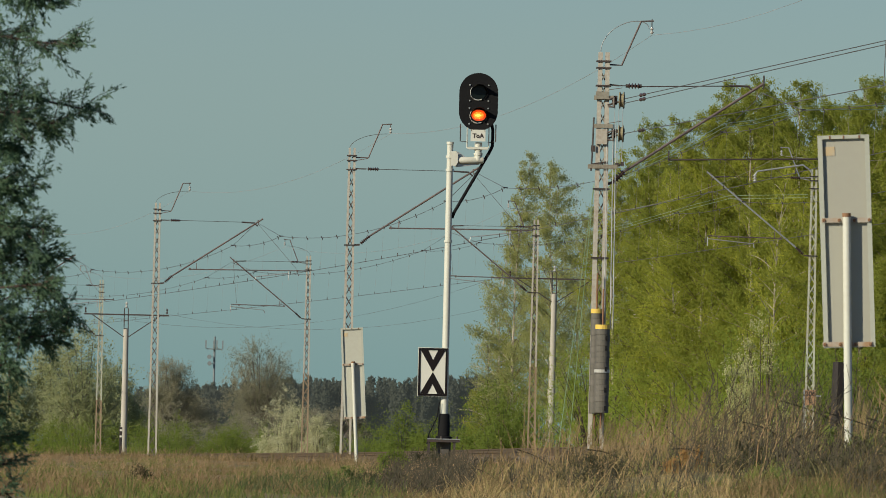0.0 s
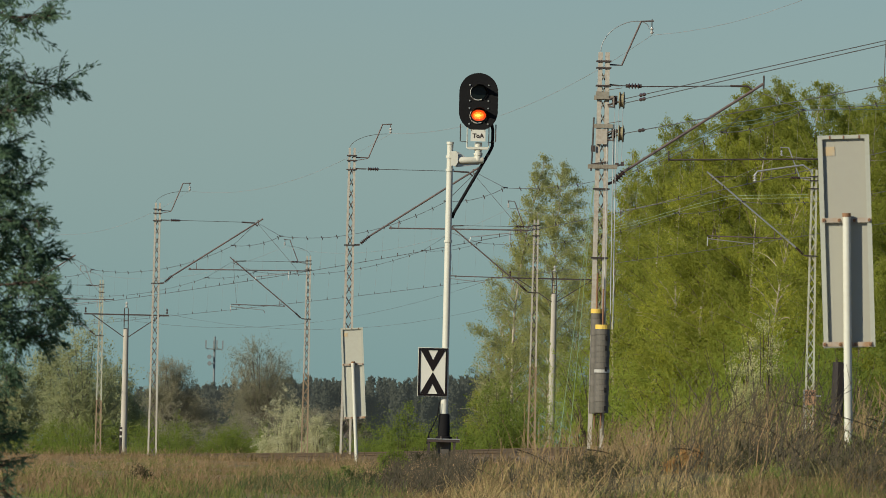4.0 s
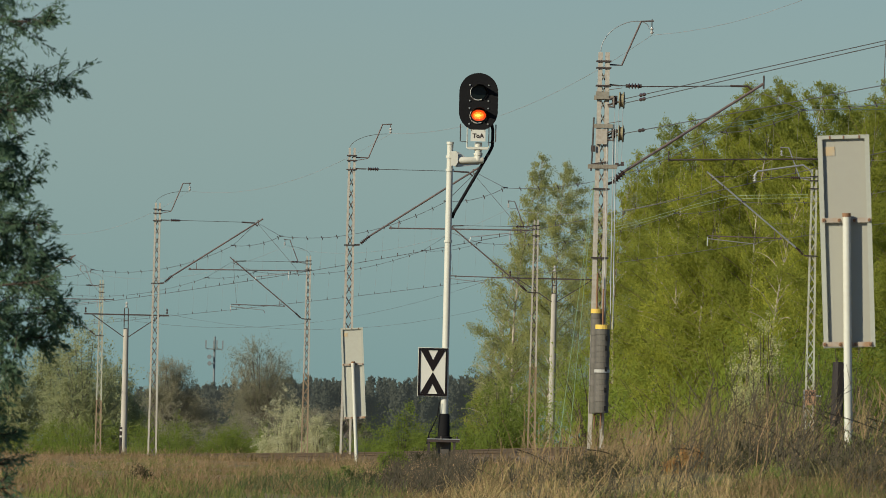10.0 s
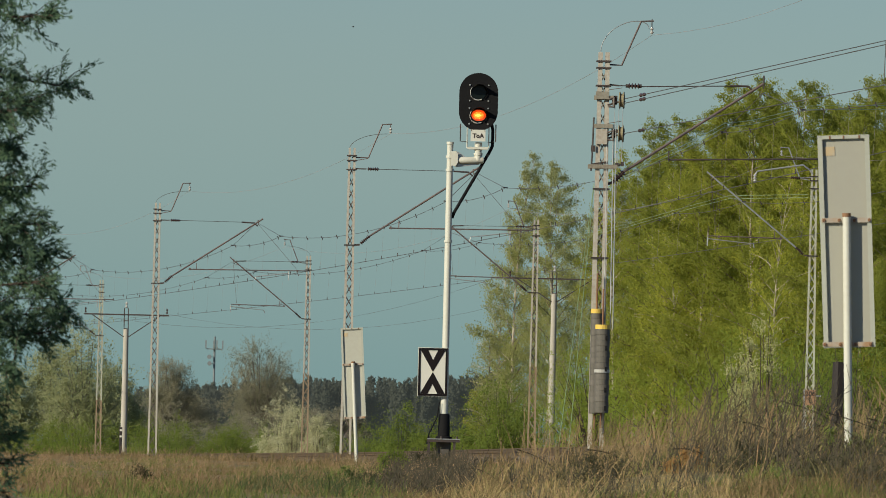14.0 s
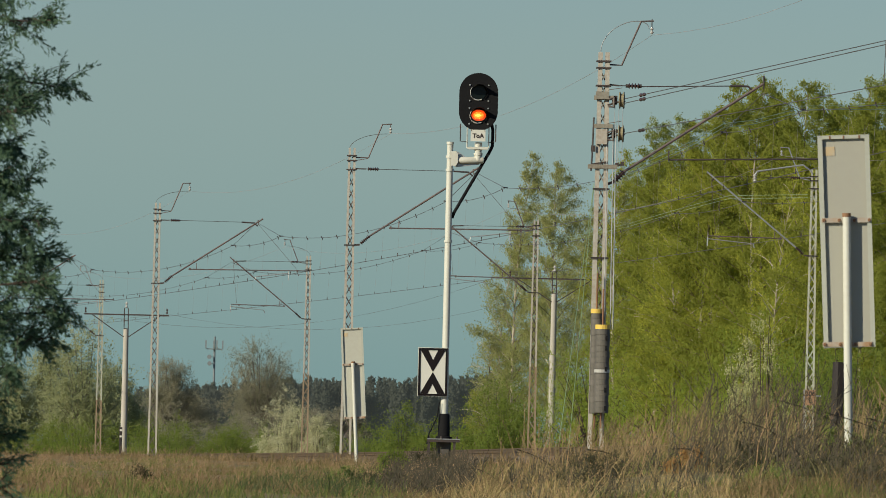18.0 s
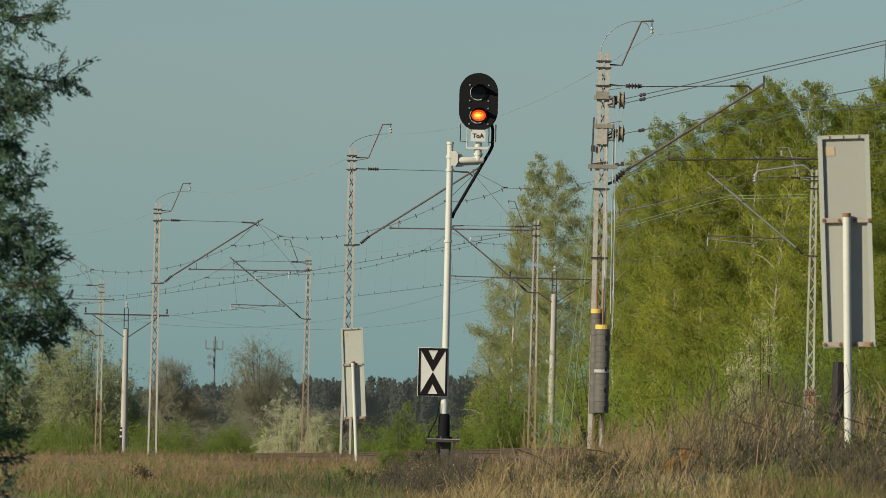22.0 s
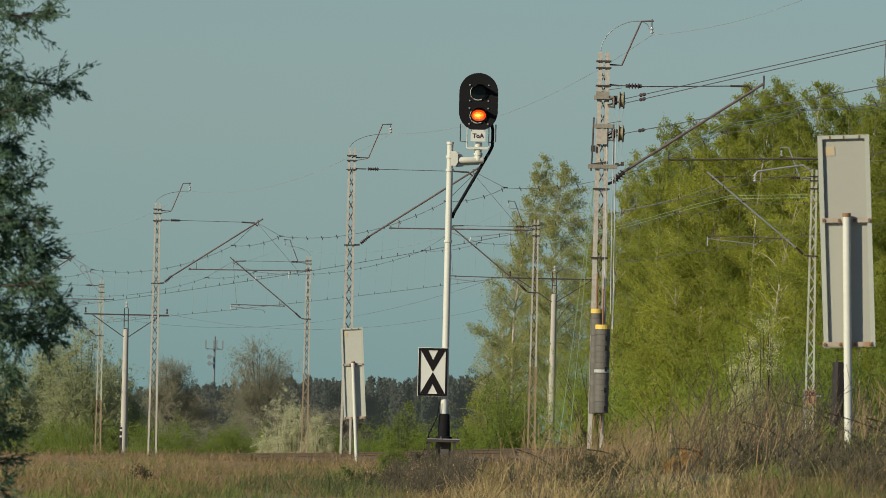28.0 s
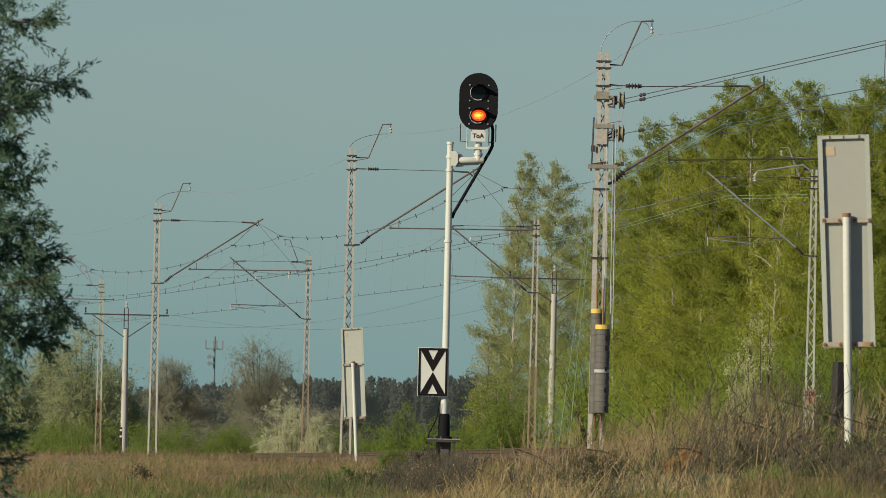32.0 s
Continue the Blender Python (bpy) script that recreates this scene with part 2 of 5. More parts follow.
def thing(name, where, label, category, group="", turn=0.0, lean=0.0):
    ob = new(name)
    ob.matrix_basis = pose(*where, 0, lean, turn)
    ob.empty_display_size = 0.3
    return tagged(ob, label, category, group)


def text_part(name, words, size, material_used, parent, where):
    """Words in the built-in font as a mesh that faces the viewer's side."""
    curve = bpy.data.curves.new(name, "FONT")
    curve.body, curve.size, curve.align_x, curve.align_y, curve.extrude = words, size, "CENTER", "CENTER", 0.002
    curve.offset = 0.004
    holder = bpy.data.objects.new(name, curve)
    mesh = bpy.data.meshes.new_from_object(holder)
    bpy.data.objects.remove(holder)
    mesh.materials.clear()
    mesh.materials.append(material_used)
    ob = new(name, mesh)
    ob.parent = parent
    ob.matrix_basis = pose(*where, 90, 0, 0)
    return ob


def circle(r, n, cx=0.0, cz=0.0, a0=0.0):
    return [(cx + r * math.cos(a0 + 2 * math.pi * i / n), cz + r * math.sin(a0 + 2 * math.pi * i / n)) for i in range(n)]


# ---- the lie of the land ----
def smooth_step(a, b, x):
    t = min(1.0, max(0.0, (x - a) / (b - a)))
    return t * t * (3 - 2 * t)


def mast_line(y):
    """The x of the near row of masts, a wide curve."""
    d = y - 222.0
    return 3.54 - 0.0918 * d - 0.000186 * d * d


def land(x, y):
    """Height of the ground."""
    field = float(np.interp(y, (-60, 0, 60, 90, 120, 170, 215, 262, 330, 600, 1200, 4000), (-0.2, 0.0, 0.85, 1.38, 1.5, 1.72, 1.98, 2.22, 2.31, 2.15, 3, 20)))
    field += min(0.6, max(0.0, 0.13 * x)) * smooth_step(40, 95, y)
    o = x - mast_line(min(max(y, 60.0), 620.0))
    bed = 1.93 - 0.08 * smooth_step(250, 320, y) + 0.38 * smooth_step(-1.5, -0.5, o)
    k = smooth_step(-6.6, -4.8, o) * smooth_step(60, 130, y) * (1 - smooth_step(560, 800, y))
    return field + (bed - field) * k


def grid_sheet(name, xs, ys, mats):
    s = Shape()
    s.v = [(x, y, land(x, y) + (0.06 * noise.noise((x * 0.5, y * 0.08, 0)) if 60 < y < 260 else 0)) for y in ys for x in xs]
    k = len(xs)
    s.f = [(j * k + i, j * k + i + 1, (j + 1) * k + i + 1, (j + 1) * k + i) for j in range(len(ys) - 1) for i in range(k - 1)]
    return part(name, s, mats, smooth=True)


XS = [-3000, -1200, -500, -220, -120] + list(range(-80, -34, 6)) + [i * 0.5 for i in range(-64, 65)] + list(range(36, 84, 6)) + [120, 220, 500, 1200, 3000]
YS = [-400, -150, -60, -20] + list(range(0, 80, 5)) + [80 + 2.5 * i for i in range(80)] + list(range(280, 640, 8)) + [700, 800, 1000, 1400, 2000, 3000, 4500]
tagged(grid_sheet("ground", XS, YS, SOIL), "dry field soil rising to the railway bank", "ground", kind="structure")


# ---- tracks ----
def along(offset, z, y0, y1, step):
    """Points along a line that keeps its distance from the row of masts."""
    n = int((y1 - y0) / step)
    return [Vector((mast_line(y0 + i * step) + offset, y0 + i * step, land(mast_line(y0 + i * step) + offset, y0 + i * step) + z)) for i in range(n + 1)]


RAIL_OUTLINE = [(-0.075, 0), (0.075, 0), (0.075, 0.015), (0.012, 0.04), (0.012, 0.12), (0.036, 0.13), (0.036, 0.165), (-0.036, 0.165), (-0.036, 0.13),
                (-0.012, 0.12), (-0.012, 0.04), (-0.075, 0.015)]


def track(offset, y0, y1):
    t = thing("railway_track", (0, 0, 0), "rusty rails on sleepers in brown ballast", "track", "railway tracks")
    bed = Shape()
    line = along(offset, 0, y0, y1, 4)
    for p in line:
        bed.v += [(p.x - 2.3, p.y, p.z - 0.2), (p.x - 1.6, p.y, p.z + 0.22), (p.x + 1.6, p.y, p.z + 0.22), (p.x + 2.3, p.y, p.z - 0.2)]
    bed.f = [(i * 4 + k, i * 4 + k + 1, i * 4 + k + 5, i * 4 + k + 4) for i in range(len(line) - 1) for k in range(3)]
    part("ballast_bed", bed, BALLAST, t)
    stones = Shape()
    rng = random.Random(int(offset * 10) + 7)
    for p in along(offset, 0, y0, min(y1, y0 + 250), 0.12):
        side = rng.choice((-1, 1))
        w = rng.uniform(1.3, 2.2)
        z = p.z + 0.23 - max(0, w - 1.6) * 0.6
        r = rng.uniform(0.02, 0.055)
        stones.box((p.x + side * w, p.y, z), (r * 2, r * 1.6, r * 1.3), Euler((rng.random() * 3, rng.random() * 3, rng.random() * 3)).to_matrix())
    tagged(part("stone_cover", stones, BALLAST, t), kind="stuff")
    ties = Shape()
    for p in along(offset, 0.24, y0, y1, 0.62):
        ties.box((p.x, p.y, p.z - 0.02), (2.5, 0.26, 0.16))
    tagged(part("sleeper_run", ties, SLEEPER, t), kind="stuff")
    for side in (-0.75, 0.75):
        s = Shape()
        line = along(offset + side, 0.27, y0, y1, 4)
        k = len(RAIL_OUTLINE)
        for p in line:
            s.v += [(p.x + a, p.y, p.z + b) for a, b in RAIL_OUTLINE]
        s.f = [(i * k + j, i * k + (j + 1) % k, (i + 1) * k + (j + 1) % k, (i + 1) * k + j) for i in range(len(line) - 1) for j in range(k)]
        part("rail", s, RAIL, t)


track(-2.9, 90, 560)
track(4.3, 90, 560)
track(15.2, 90, 560)


# ---- overhead line masts ----
def channel(s, x0, x1, z0, z1, open_side, y=0.0, w=0.062, d=0.12, t=0.012):
    """A leaning steel channel: one folded outline of web and two flanges, pushed from foot to top."""
    o = open_side
    outline = [(0, -d / 2), (o * w, -d / 2), (o * w, -d / 2 + t), (o * t, -d / 2 + t), (o * t, d / 2 - t), (o * w, d / 2 - t), (o * w, d / 2), (0, d / 2)]
    k = len(outline)
    verts = [(x + a, y + b, z) for x, z in ((x0, z0), (x1, z1)) for a, b in outline]
    s.put(verts, [(i, (i + 1) % k, k + (i + 1) % k, k + i) for i in range(k)] + [tuple(range(k, 2 * k))])


def insulator(s, a, b, r=0.06, sheds=5, m=1):
    """A porcelain insulator from a to b, with its sheds."""
    a, b = Vector(a), Vector(b)
    pts, radii = [a], [r * 0.4]
    for i in range(sheds):
        for k, f in ((0.15, 0.45), (0.4, 1.0), (0.55, 1.0), (0.8, 0.45)):
            pts.append(a.lerp(b, (i + k) / sheds))
            radii.append(r * f)
    pts.append(b)
    radii.append(r * 0.4)
    s.tube(pts, radii, 10, m)


def mast(where, height, paint, flip=1, tip=(3.48, 8.05), steady=(1.1, 5.2, 6.36), reg=(3.4, 4.55), below=0.0, label="", rusted=0.5, hang=4.87):
    """A lattice mast with its bracket arm; flip -1 turns the arm to the other side."""
    t = thing("catenary_mast", where, label or "pale painted steel lattice mast with a bracket arm for overhead wires", "mast", "overhead line masts")
    foot = Shape()
    foot.box((0, 0, -0.35 - below), (0.62, 0.62, 0.8), bevel=0.06)
    part("foundation", foot, CONCRETE, t)
    half = lambda z: 0.165 - 0.065 * z / height
    for sx in (-1, 1):
        s = Shape()
        channel(s, sx * half(rusted), sx * half(height), rusted, height, -sx)
        part("upright", s, paint, t)
        s = Shape()
        channel(s, sx * half(-below), sx * half(rusted), -below, rusted, -sx)
        part("upright_foot", s, RUSTY_PAINT if rusted > 1 else paint, t)
    inner = lambda z: half(z) - 0.03
    for face, first in ((-0.045, 1), (0.045, -1)):
        z, sx, step = 0.2 - below, first, 0.40
        while z + step < height - 0.3:
            part("lacing_bar", Shape().bar((sx * inner(z), face, z), (-sx * inner(z + step), face, z + step), 0.028 if flip > 0 else 0.038, 0.008), RUSTY_PAINT if z < rusted and rusted > 1 else MAST_GREEN if paint is MAST_GREEN else LACING, t)
            z, sx, step = z + step, -sx, step * 0.99
    for z in (height - 0.22, height - 0.36, height - 0.62, 5.85):
        for y in (-0.085, 0.085):
            part("clamp", Shape().box((0, y, z), (half(z) * 2 + 0.09, 0.025, 0.035)), DARK_STEEL, t)
    f = flip
    # earth wire bracket
    bracket_paint = GALVANISED if paint is MAST_GREEN else ARM_STEEL
    s = Shape()
    top = height - 0.27
    s.tube([(0, 0, top), (f * 0.47, 0, top), (f * 0.85, 0, top + 0.96), (f * 1.12, 0, top + 0.97)], 0.02, 8)
    s.bar((f * 0.1, 0.0, top - 0.09), (f * 0.46, 0, top - 0.02), 0.02)
    part("top_bracket", s, bracket_paint, t)
    s = Shape()
    s.tube([(f * 1.08, 0, top + 0.97), (f * 1.08, 0, top + 0.87)], 0.012, 6, 0)
    insulator(s, (f * 1.08, 0, top + 0.87), (f * 1.08, 0, top + 0.7), 0.045, 2)
    part("line_insulator", s, [DARK_STEEL, PALE_PORCELAIN], t)
    s = Shape()
    arc = [(f * (-0.08 + 1.1 * (1 - math.cos(math.pi / 2 * u))), 0, height - 0.05 + 0.47 * math.sin(math.pi / 2 * u)) for u in [i / 14 for i in range(15)]]
    s.tube(arc, 0.007, 5)
    part("jumper_wire", s, WIRE, t)
    # bracket arm
    s = Shape()
    a, b = Vector((f * 0.55, 0, 6.12)), Vector((f * tip[0], 0, tip[1]))
    s.tube([a, b + (b - a).normalized() * 0.18], 0.027, 10)
    part("arm_tube", s, bracket_paint, t)
    s = Shape()
    s.bar((f * 0.1, 0, 5.85), (f * 0.28, 0, 5.87), 0.05, m=0)
    insulator(s, (f * 0.3, 0, 5.9), a, 0.055, 6)
    part("arm_insulator", s, [DARK_STEEL, PORCELAIN], t)
    s = Shape()
    z = tip[1] - 0.02
    s.bar((f * 0.1, 0, z), (f * 0.42, 0, z), 0.035)
    s.tube([(f * 0.75, 0, z), (f * (tip[0] - 0.55), 0, z - 0.01)], 0.008, 6)
    s.tube([(f * (tip[0] - 0.58), 0, z - 0.01), (f * (tip[0] - 0.15), 0, z - 0.03), (f * (tip[0] - 0.03), 0, z - 0.14)], 0.024, 8)
    insulator(s, (f * 0.45, 0, z), (f * 0.77, 0, z), 0.055, 5)
    part("tie_rod", s, [DARK_STEEL, PORCELAIN], t)
    s = Shape()
    s.tube([(f * steady[0], 0, steady[2]), (f * steady[1], 0, steady[2] + 0.03)], 0.019, 8)
    s.tube([(f * steady[0] * 1.25, 0, steady[2]), (f * steady[0] * 1.25, 0, steady[2] + 0.22)], 0.012, 6)
    for x in (steady[0] + 0.05, steady[1] - 0.35):
        s.box((f * x, 0, steady[2] + 0.01), (0.06, 0.06, 0.08))
    part("steady_tube", s, ARM_STEEL, t)
    s = Shape().tube([(f * (tip[0] - 0.02), 0, tip[1] + 0.05), (f * (tip[0] + 0.0), 0, tip[1] - 0.1)], 0.02, 6)
    s.tube([(f * tip[0], 0, tip[1] - 0.1), (f * hang, 0, steady[2] + 0.03)], 0.006, 5)
    part("hanger_rope", s, ARM_STEEL, t)
    s = Shape()
    lo, hi = f * reg[0], f * reg[1]
    s.tube([(lo, 0, steady[2] - 0.33), (lo + f * 0.03, 0, steady[2] - 0.2), (lo + f * 0.2, 0, steady[2] - 0.18), (hi, 0, steady[2] - 0.06)], 0.015, 8)
    s.tube([(hi, 0, steady[2]), (hi, 0, steady[2] - 0.3)], 0.02, 6)
    part("registration_arm", s, GALVANISED, t)
    return t


NEAR = [(-2.65, 281.5, 2.6), (-9.84, 340.0, 2.58), (-18.45, 399.0, 2.55)]
FAR = [(12.0, 321.0, 3.56), (3.56, 380.0, 3.36), (-5.95, 439.0, 3.16), (-17.15, 498.0, 3.1)]
for i, p in enumerate(NEAR):
    mast(p, 8.62, MAST_STEEL, below=0.33)
for i, p in enumerate(FAR):
    far_mast = mast(p, 8.66, MAST_GREEN if i in (0, 3) else MAST_STEEL, -1, (3.35, 8.4), (1.0, 3.4, 6.4), (1.9, 3.42), 1.2, hang=3.15, label="weathered greenish steel lattice mast with a bracket arm"
         if i in (0, 3) else "pale rusty steel lattice mast with a bracket arm", rusted=(0.5, 3.0, 3.4, 2.6)[i])
    if i == 0:
        s = Shape().tube([(-0.05, -0.05, 8.5), (-0.12, -0.05, 8.62), (-0.37, -0.05, 8.8), (-1.85, -0.05, 8.56), (-1.93, -0.05, 8.44)], 0.028, 8)
        insulator(s, (-1.93, -0.05, 8.46), (-1.93, -0.05, 8.2), 0.075, 3)
        part("drop_bracket", s, [GALVANISED, PALE_PORCELAIN], far_mast)


PULLEY = material("worn_pulley", (0.30, 0.26, 0.15), 0.6, 0.1, (0.14, 0.11, 0.07), 20, 3, 0.8, 0.2)


def tension_mast(where):
    """The wider mast at which the overhead wires end, with pulleys and stacked weights."""
    h = 8.62
    t = thing("tension_mast", where, "broad pale steel lattice mast with pulleys and stacked weights", "mast", "overhead line masts")
    s = Shape().box((0, 0, -0.82), (0.7, 0.6, 0.8), bevel=0.06)
    part("foundation", s, DARK_CONCRETE, t)
    half = lambda z: 0.182 - 0.054 * z / h
    for sx in (-1, 1):
        s = Shape()
        channel(s, sx * half(-0.4), sx * half(h), -0.4, h, -sx, w=0.1, d=0.16)
        part("upright", s, MAST_STEEL, t)
    for face, first in ((-0.06, 1), (0.06, -1)):
        z, sx, step = 0.3, first, 0.42
        while z + step < h - 0.2:
            part("lacing_bar", Shape().bar((sx * (half(z) - 0.06), face, z), (-sx * (half(z + step) - 0.06), face, z + step), 0.026, 0.008), GEAR_STEEL if face < 0 else LACING, t)
            z, sx, step = z + step, -sx, step * 0.985
    for z in (h - 0.2, h - 0.35, h - 0.75, 5.55, 4.0):
        for y in (-0.1, 0.1):
            part("clamp", Shape().box((0, y, z), (half(z) * 2 + 0.08, 0.03, 0.035)), DARK_STEEL, t)
    for z, w in ((h - 1.02, 0.44), (h - 1.66, 0.42), (6.05, 0.66)):
        s = Shape().box((0.02, -0.12, z), (w, 0.05, 0.09)).box((0.02, 0.12, z), (w, 0.05, 0.09))
        part("cross_beam", s, GEAR_STEEL, t)
    top = h - 0.27
    s = Shape()
    s.tube([(0.1, 0, top), (0.4, 0, top - 0.01), (0.82, 0, top + 0.99), (1.1, 0, top + 1.0)], 0.021, 8)
    part("top_bracket", s, ARM_STEEL, t)
    s = Shape()
    s.tube([(1.06, 0, top + 1.05), (1.06, 0, top + 0.85)], 0.012, 6)
    insulator(s, (1.06, 0, top + 0.86), (1.06, 0, top + 0.7), 0.045, 2)
    part("line_insulator", s, [DARK_STEEL, PALE_PORCELAIN], t)
    s = Shape()
    s.tube([(-0.08 + 1.08 * (1 - math.cos(math.pi * u)) / 2, 0, h + 0.52 * math.sin(math.pi * u * 0.86) + 0.32 * u) for u in [i / 14 for i in range(15)]], 0.01, 5)
    part("jumper_wire", s, GALVANISED, t)
    # bracket arm
    a, b = Vector((0.5, 0, 5.95)), Vector((3.6, 0, 8.0))
    s = Shape().tube([a, b], 0.03, 10)
    part("arm_tube", s, ARM_STEEL, t)
    s = Shape().tube([b - Vector((0, 0, 0.12)), b + Vector((0, 0, 0.18))], 0.02, 8)
    part("arm_tip", s, DARK_STEEL, t)
    s = Shape().bar((0.12, 0, 5.66), (0.3, 0, 5.72), 0.06)
    insulator(s, (0.26, 0, 5.7), a, 0.085, 5)
    part("arm_insulator", s, [DARK_STEEL, PORCELAIN], t)
    s = Shape().bar((0.12, 0, 7.9), (0.35, 0, 7.88), 0.035)
    s.tube([(0.85, 0, 7.87), (2.9, 0, 7.93)], 0.012, 6)
    s.tube([(2.85, 0, 7.93), (3.25, 0, 7.93), (3.36, 0, 7.83)], 0.024, 8)
    s.tube([(0.35, 0, 7.88), (0.52, 0, 7.88)], 0.012, 6)
    s.tube([(0.5, 0, 7.88), (0.56, 0, 7.88)], 0.04, 8)
    s.tube([(0.8, 0, 7.88), (0.86, 0, 7.88)], 0.04, 8)
    insulator(s, (0.55, 0, 7.88), (0.82, 0, 7.88), 0.065, 4)
    part("tie_rod", s, [DARK_STEEL, PORCELAIN], t)
    s = Shape().tube([(1.5, 0, 6.24), (5.2, 0, 6.34)], 0.02, 8)
    s.tube([(1.5, 0, 6.2), (1.5, 0, 6.44)], 0.018, 6)
    part("steady_tube", s, DARK_STEEL, t)
    # pulleys and their straining gear
    for z in (7.55, 6.8):
        s = Shape().prism(circle(0.19, 20), -0.055, -0.035).prism(circle(0.15, 20), -0.035, 0.035).prism(circle(0.19, 20), 0.035, 0.055)
        wheel = part("pulley", s, PULLEY, t, at=(0.42, -0.05, z))
        wheel.rotation_euler = (0, radians(4), radians(84))
        part("hub", Shape().prism(circle(0.08, 12), -0.06, 0.06), DARK_STEEL, wheel)
        s = Shape().box((0.26, -0.05, z), (0.12, 0.1, 0.2)).bar((0.1, -0.08, z - 0.12), (0.45, -0.08, z), 0.04)
        part("pulley_yoke", s, DARK_STEEL, t)
        for x in (0.27, 0.36, 0.45):
            part("pulley_rope", Shape().tube([(x, -0.1, z - 0.1), (x - 0.01, -0.1, z - 0.72)], 0.007, 5), GALVANISED, t)
        s = Shape().tube([(0.22, -0.1, z - 0.72), (0.5, -0.1, z - 0.7)], 0.018, 6).box((0.34, -0.1, z - 0.7), (0.08, 0.08, 0.08)).box((0.46, -0.1, z - 0.68), (0.07, 0.07, 0.09))
        s.tube([(0.22, -0.1, z - 0.74), (0.12, -0.1, z - 0.8)], 0.02, 6)
        part("lever", s, DARK_STEEL, t)
        s = Shape().tube([(0.12, -0.14, z + 0.02), (0.24, -0.14, z + 0.06), (0.24, -0.14, z - 0.16), (0.12, -0.14, z - 0.14)], 0.03, 8).bar((0.1, -0.12, z + 0.22), (0.42, -0.08, z + 0.28), 0.015)
        s.bar((0.2, -0.1, z - 0.05), (0.5, -0.08, z - 0.02), 0.03)
        part("pulley_shackle", s, LACING, t)
    part("gear_plate", Shape().box((-0.02, -0.14, 7.65), (0.3, 0.06, 0.17)), GEAR_STEEL, t)
    part("gear_plate", Shape().box((-0.02, -0.14, 6.72), (0.26, 0.06, 0.34)), MAST_STEEL, t)
    s = Shape().tube([(-0.2, -0.12, 7.15), (-0.22, -0.12, 6.3), (-0.24, -0.12, 5.95)], 0.02, 6).box((-0.2, -0.1, 6.45), (0.1, 0.06, 0.14)).bar((-0.22, -0.1, 6.1), (0.12, -0.1, 6.16), 0.03)
    part("side_rod", s, DARK_STEEL, t)
    for x in (0.1, 0.24, 0.3):
        part("weight_cable", Shape().tube([(x, -0.12, 7.0), (x + 0.03, -0.14, 2.4)], 0.012, 6), GALVANISED, t)
    for x, y, z0, n, top_label in ((0.1, -0.42, 0.52, 15, 1), (-0.04, -0.26, 0.5, 18, 0)):
        r = 0.165 if top_label else 0.13
        disc = None
        for i in range(n):
            if disc is None:
                s = Shape().tube([(0, 0, 0), (0, 0, 0.006), (0, 0, 0.117), (0, 0, 0.124)], [r - 0.004, r, r, r - 0.004], 28)
                disc = part("weight_disc", s, WEIGHT, t, at=(x, y, z0))
            else:
                o = new("weight_disc", disc.data)
                o.parent, o.location = t, (x + 0.005 * math.sin(i * 2.1), y, z0 + i * 0.125)
        s = Shape().tube([(0, 0, 0), (0, 0, 0.1)], r + 0.004, 18)
        part("weight_cap", s, YELLOW, t, "yellow painted top weight", at=(x, y, z0 + n * 0.125))
        s = Shape().tube([(x, y, z0 - 0.35), (x, y, z0 + n * 0.125 + 0.9)], 0.02, 8)
        part("weight_rod", s, RUST, t)
    # Raised black blocks stand for the shade inside the weights' notches.
    for z in (0.62, 1.03, 1.5, 1.97, 2.2):
        part("slot_shade", Shape().box((0.185, -0.566, z), (0.05, 0.03, 0.11)), BLACK, t)
    s = Shape().tube([(0, 0, 0), (0, 0, 0.07)], 0.175, 18)
    part("guide_band", s, PALE_PORCELAIN, t, "white guide band", at=(0.1, -0.42, 1.42))
    return t


tension_mast((3.52, 222.0, 2.82))


# ---- wires ----
def sag_line(a, b, sag, n=14):
    a, b = Vector(a), Vector(b)
    return [a.lerp(b, i / n) - Vector((0, 0, sag * 4 * (i / n) * (1 - i / n))) for i in range(n + 1)]


def wire(name, pts, r, mat_used, label, group="overhead wires"):
    s = Shape().tube(pts, r, 5)
    return tagged(part(name, s, mat_used), label, "wire", group)


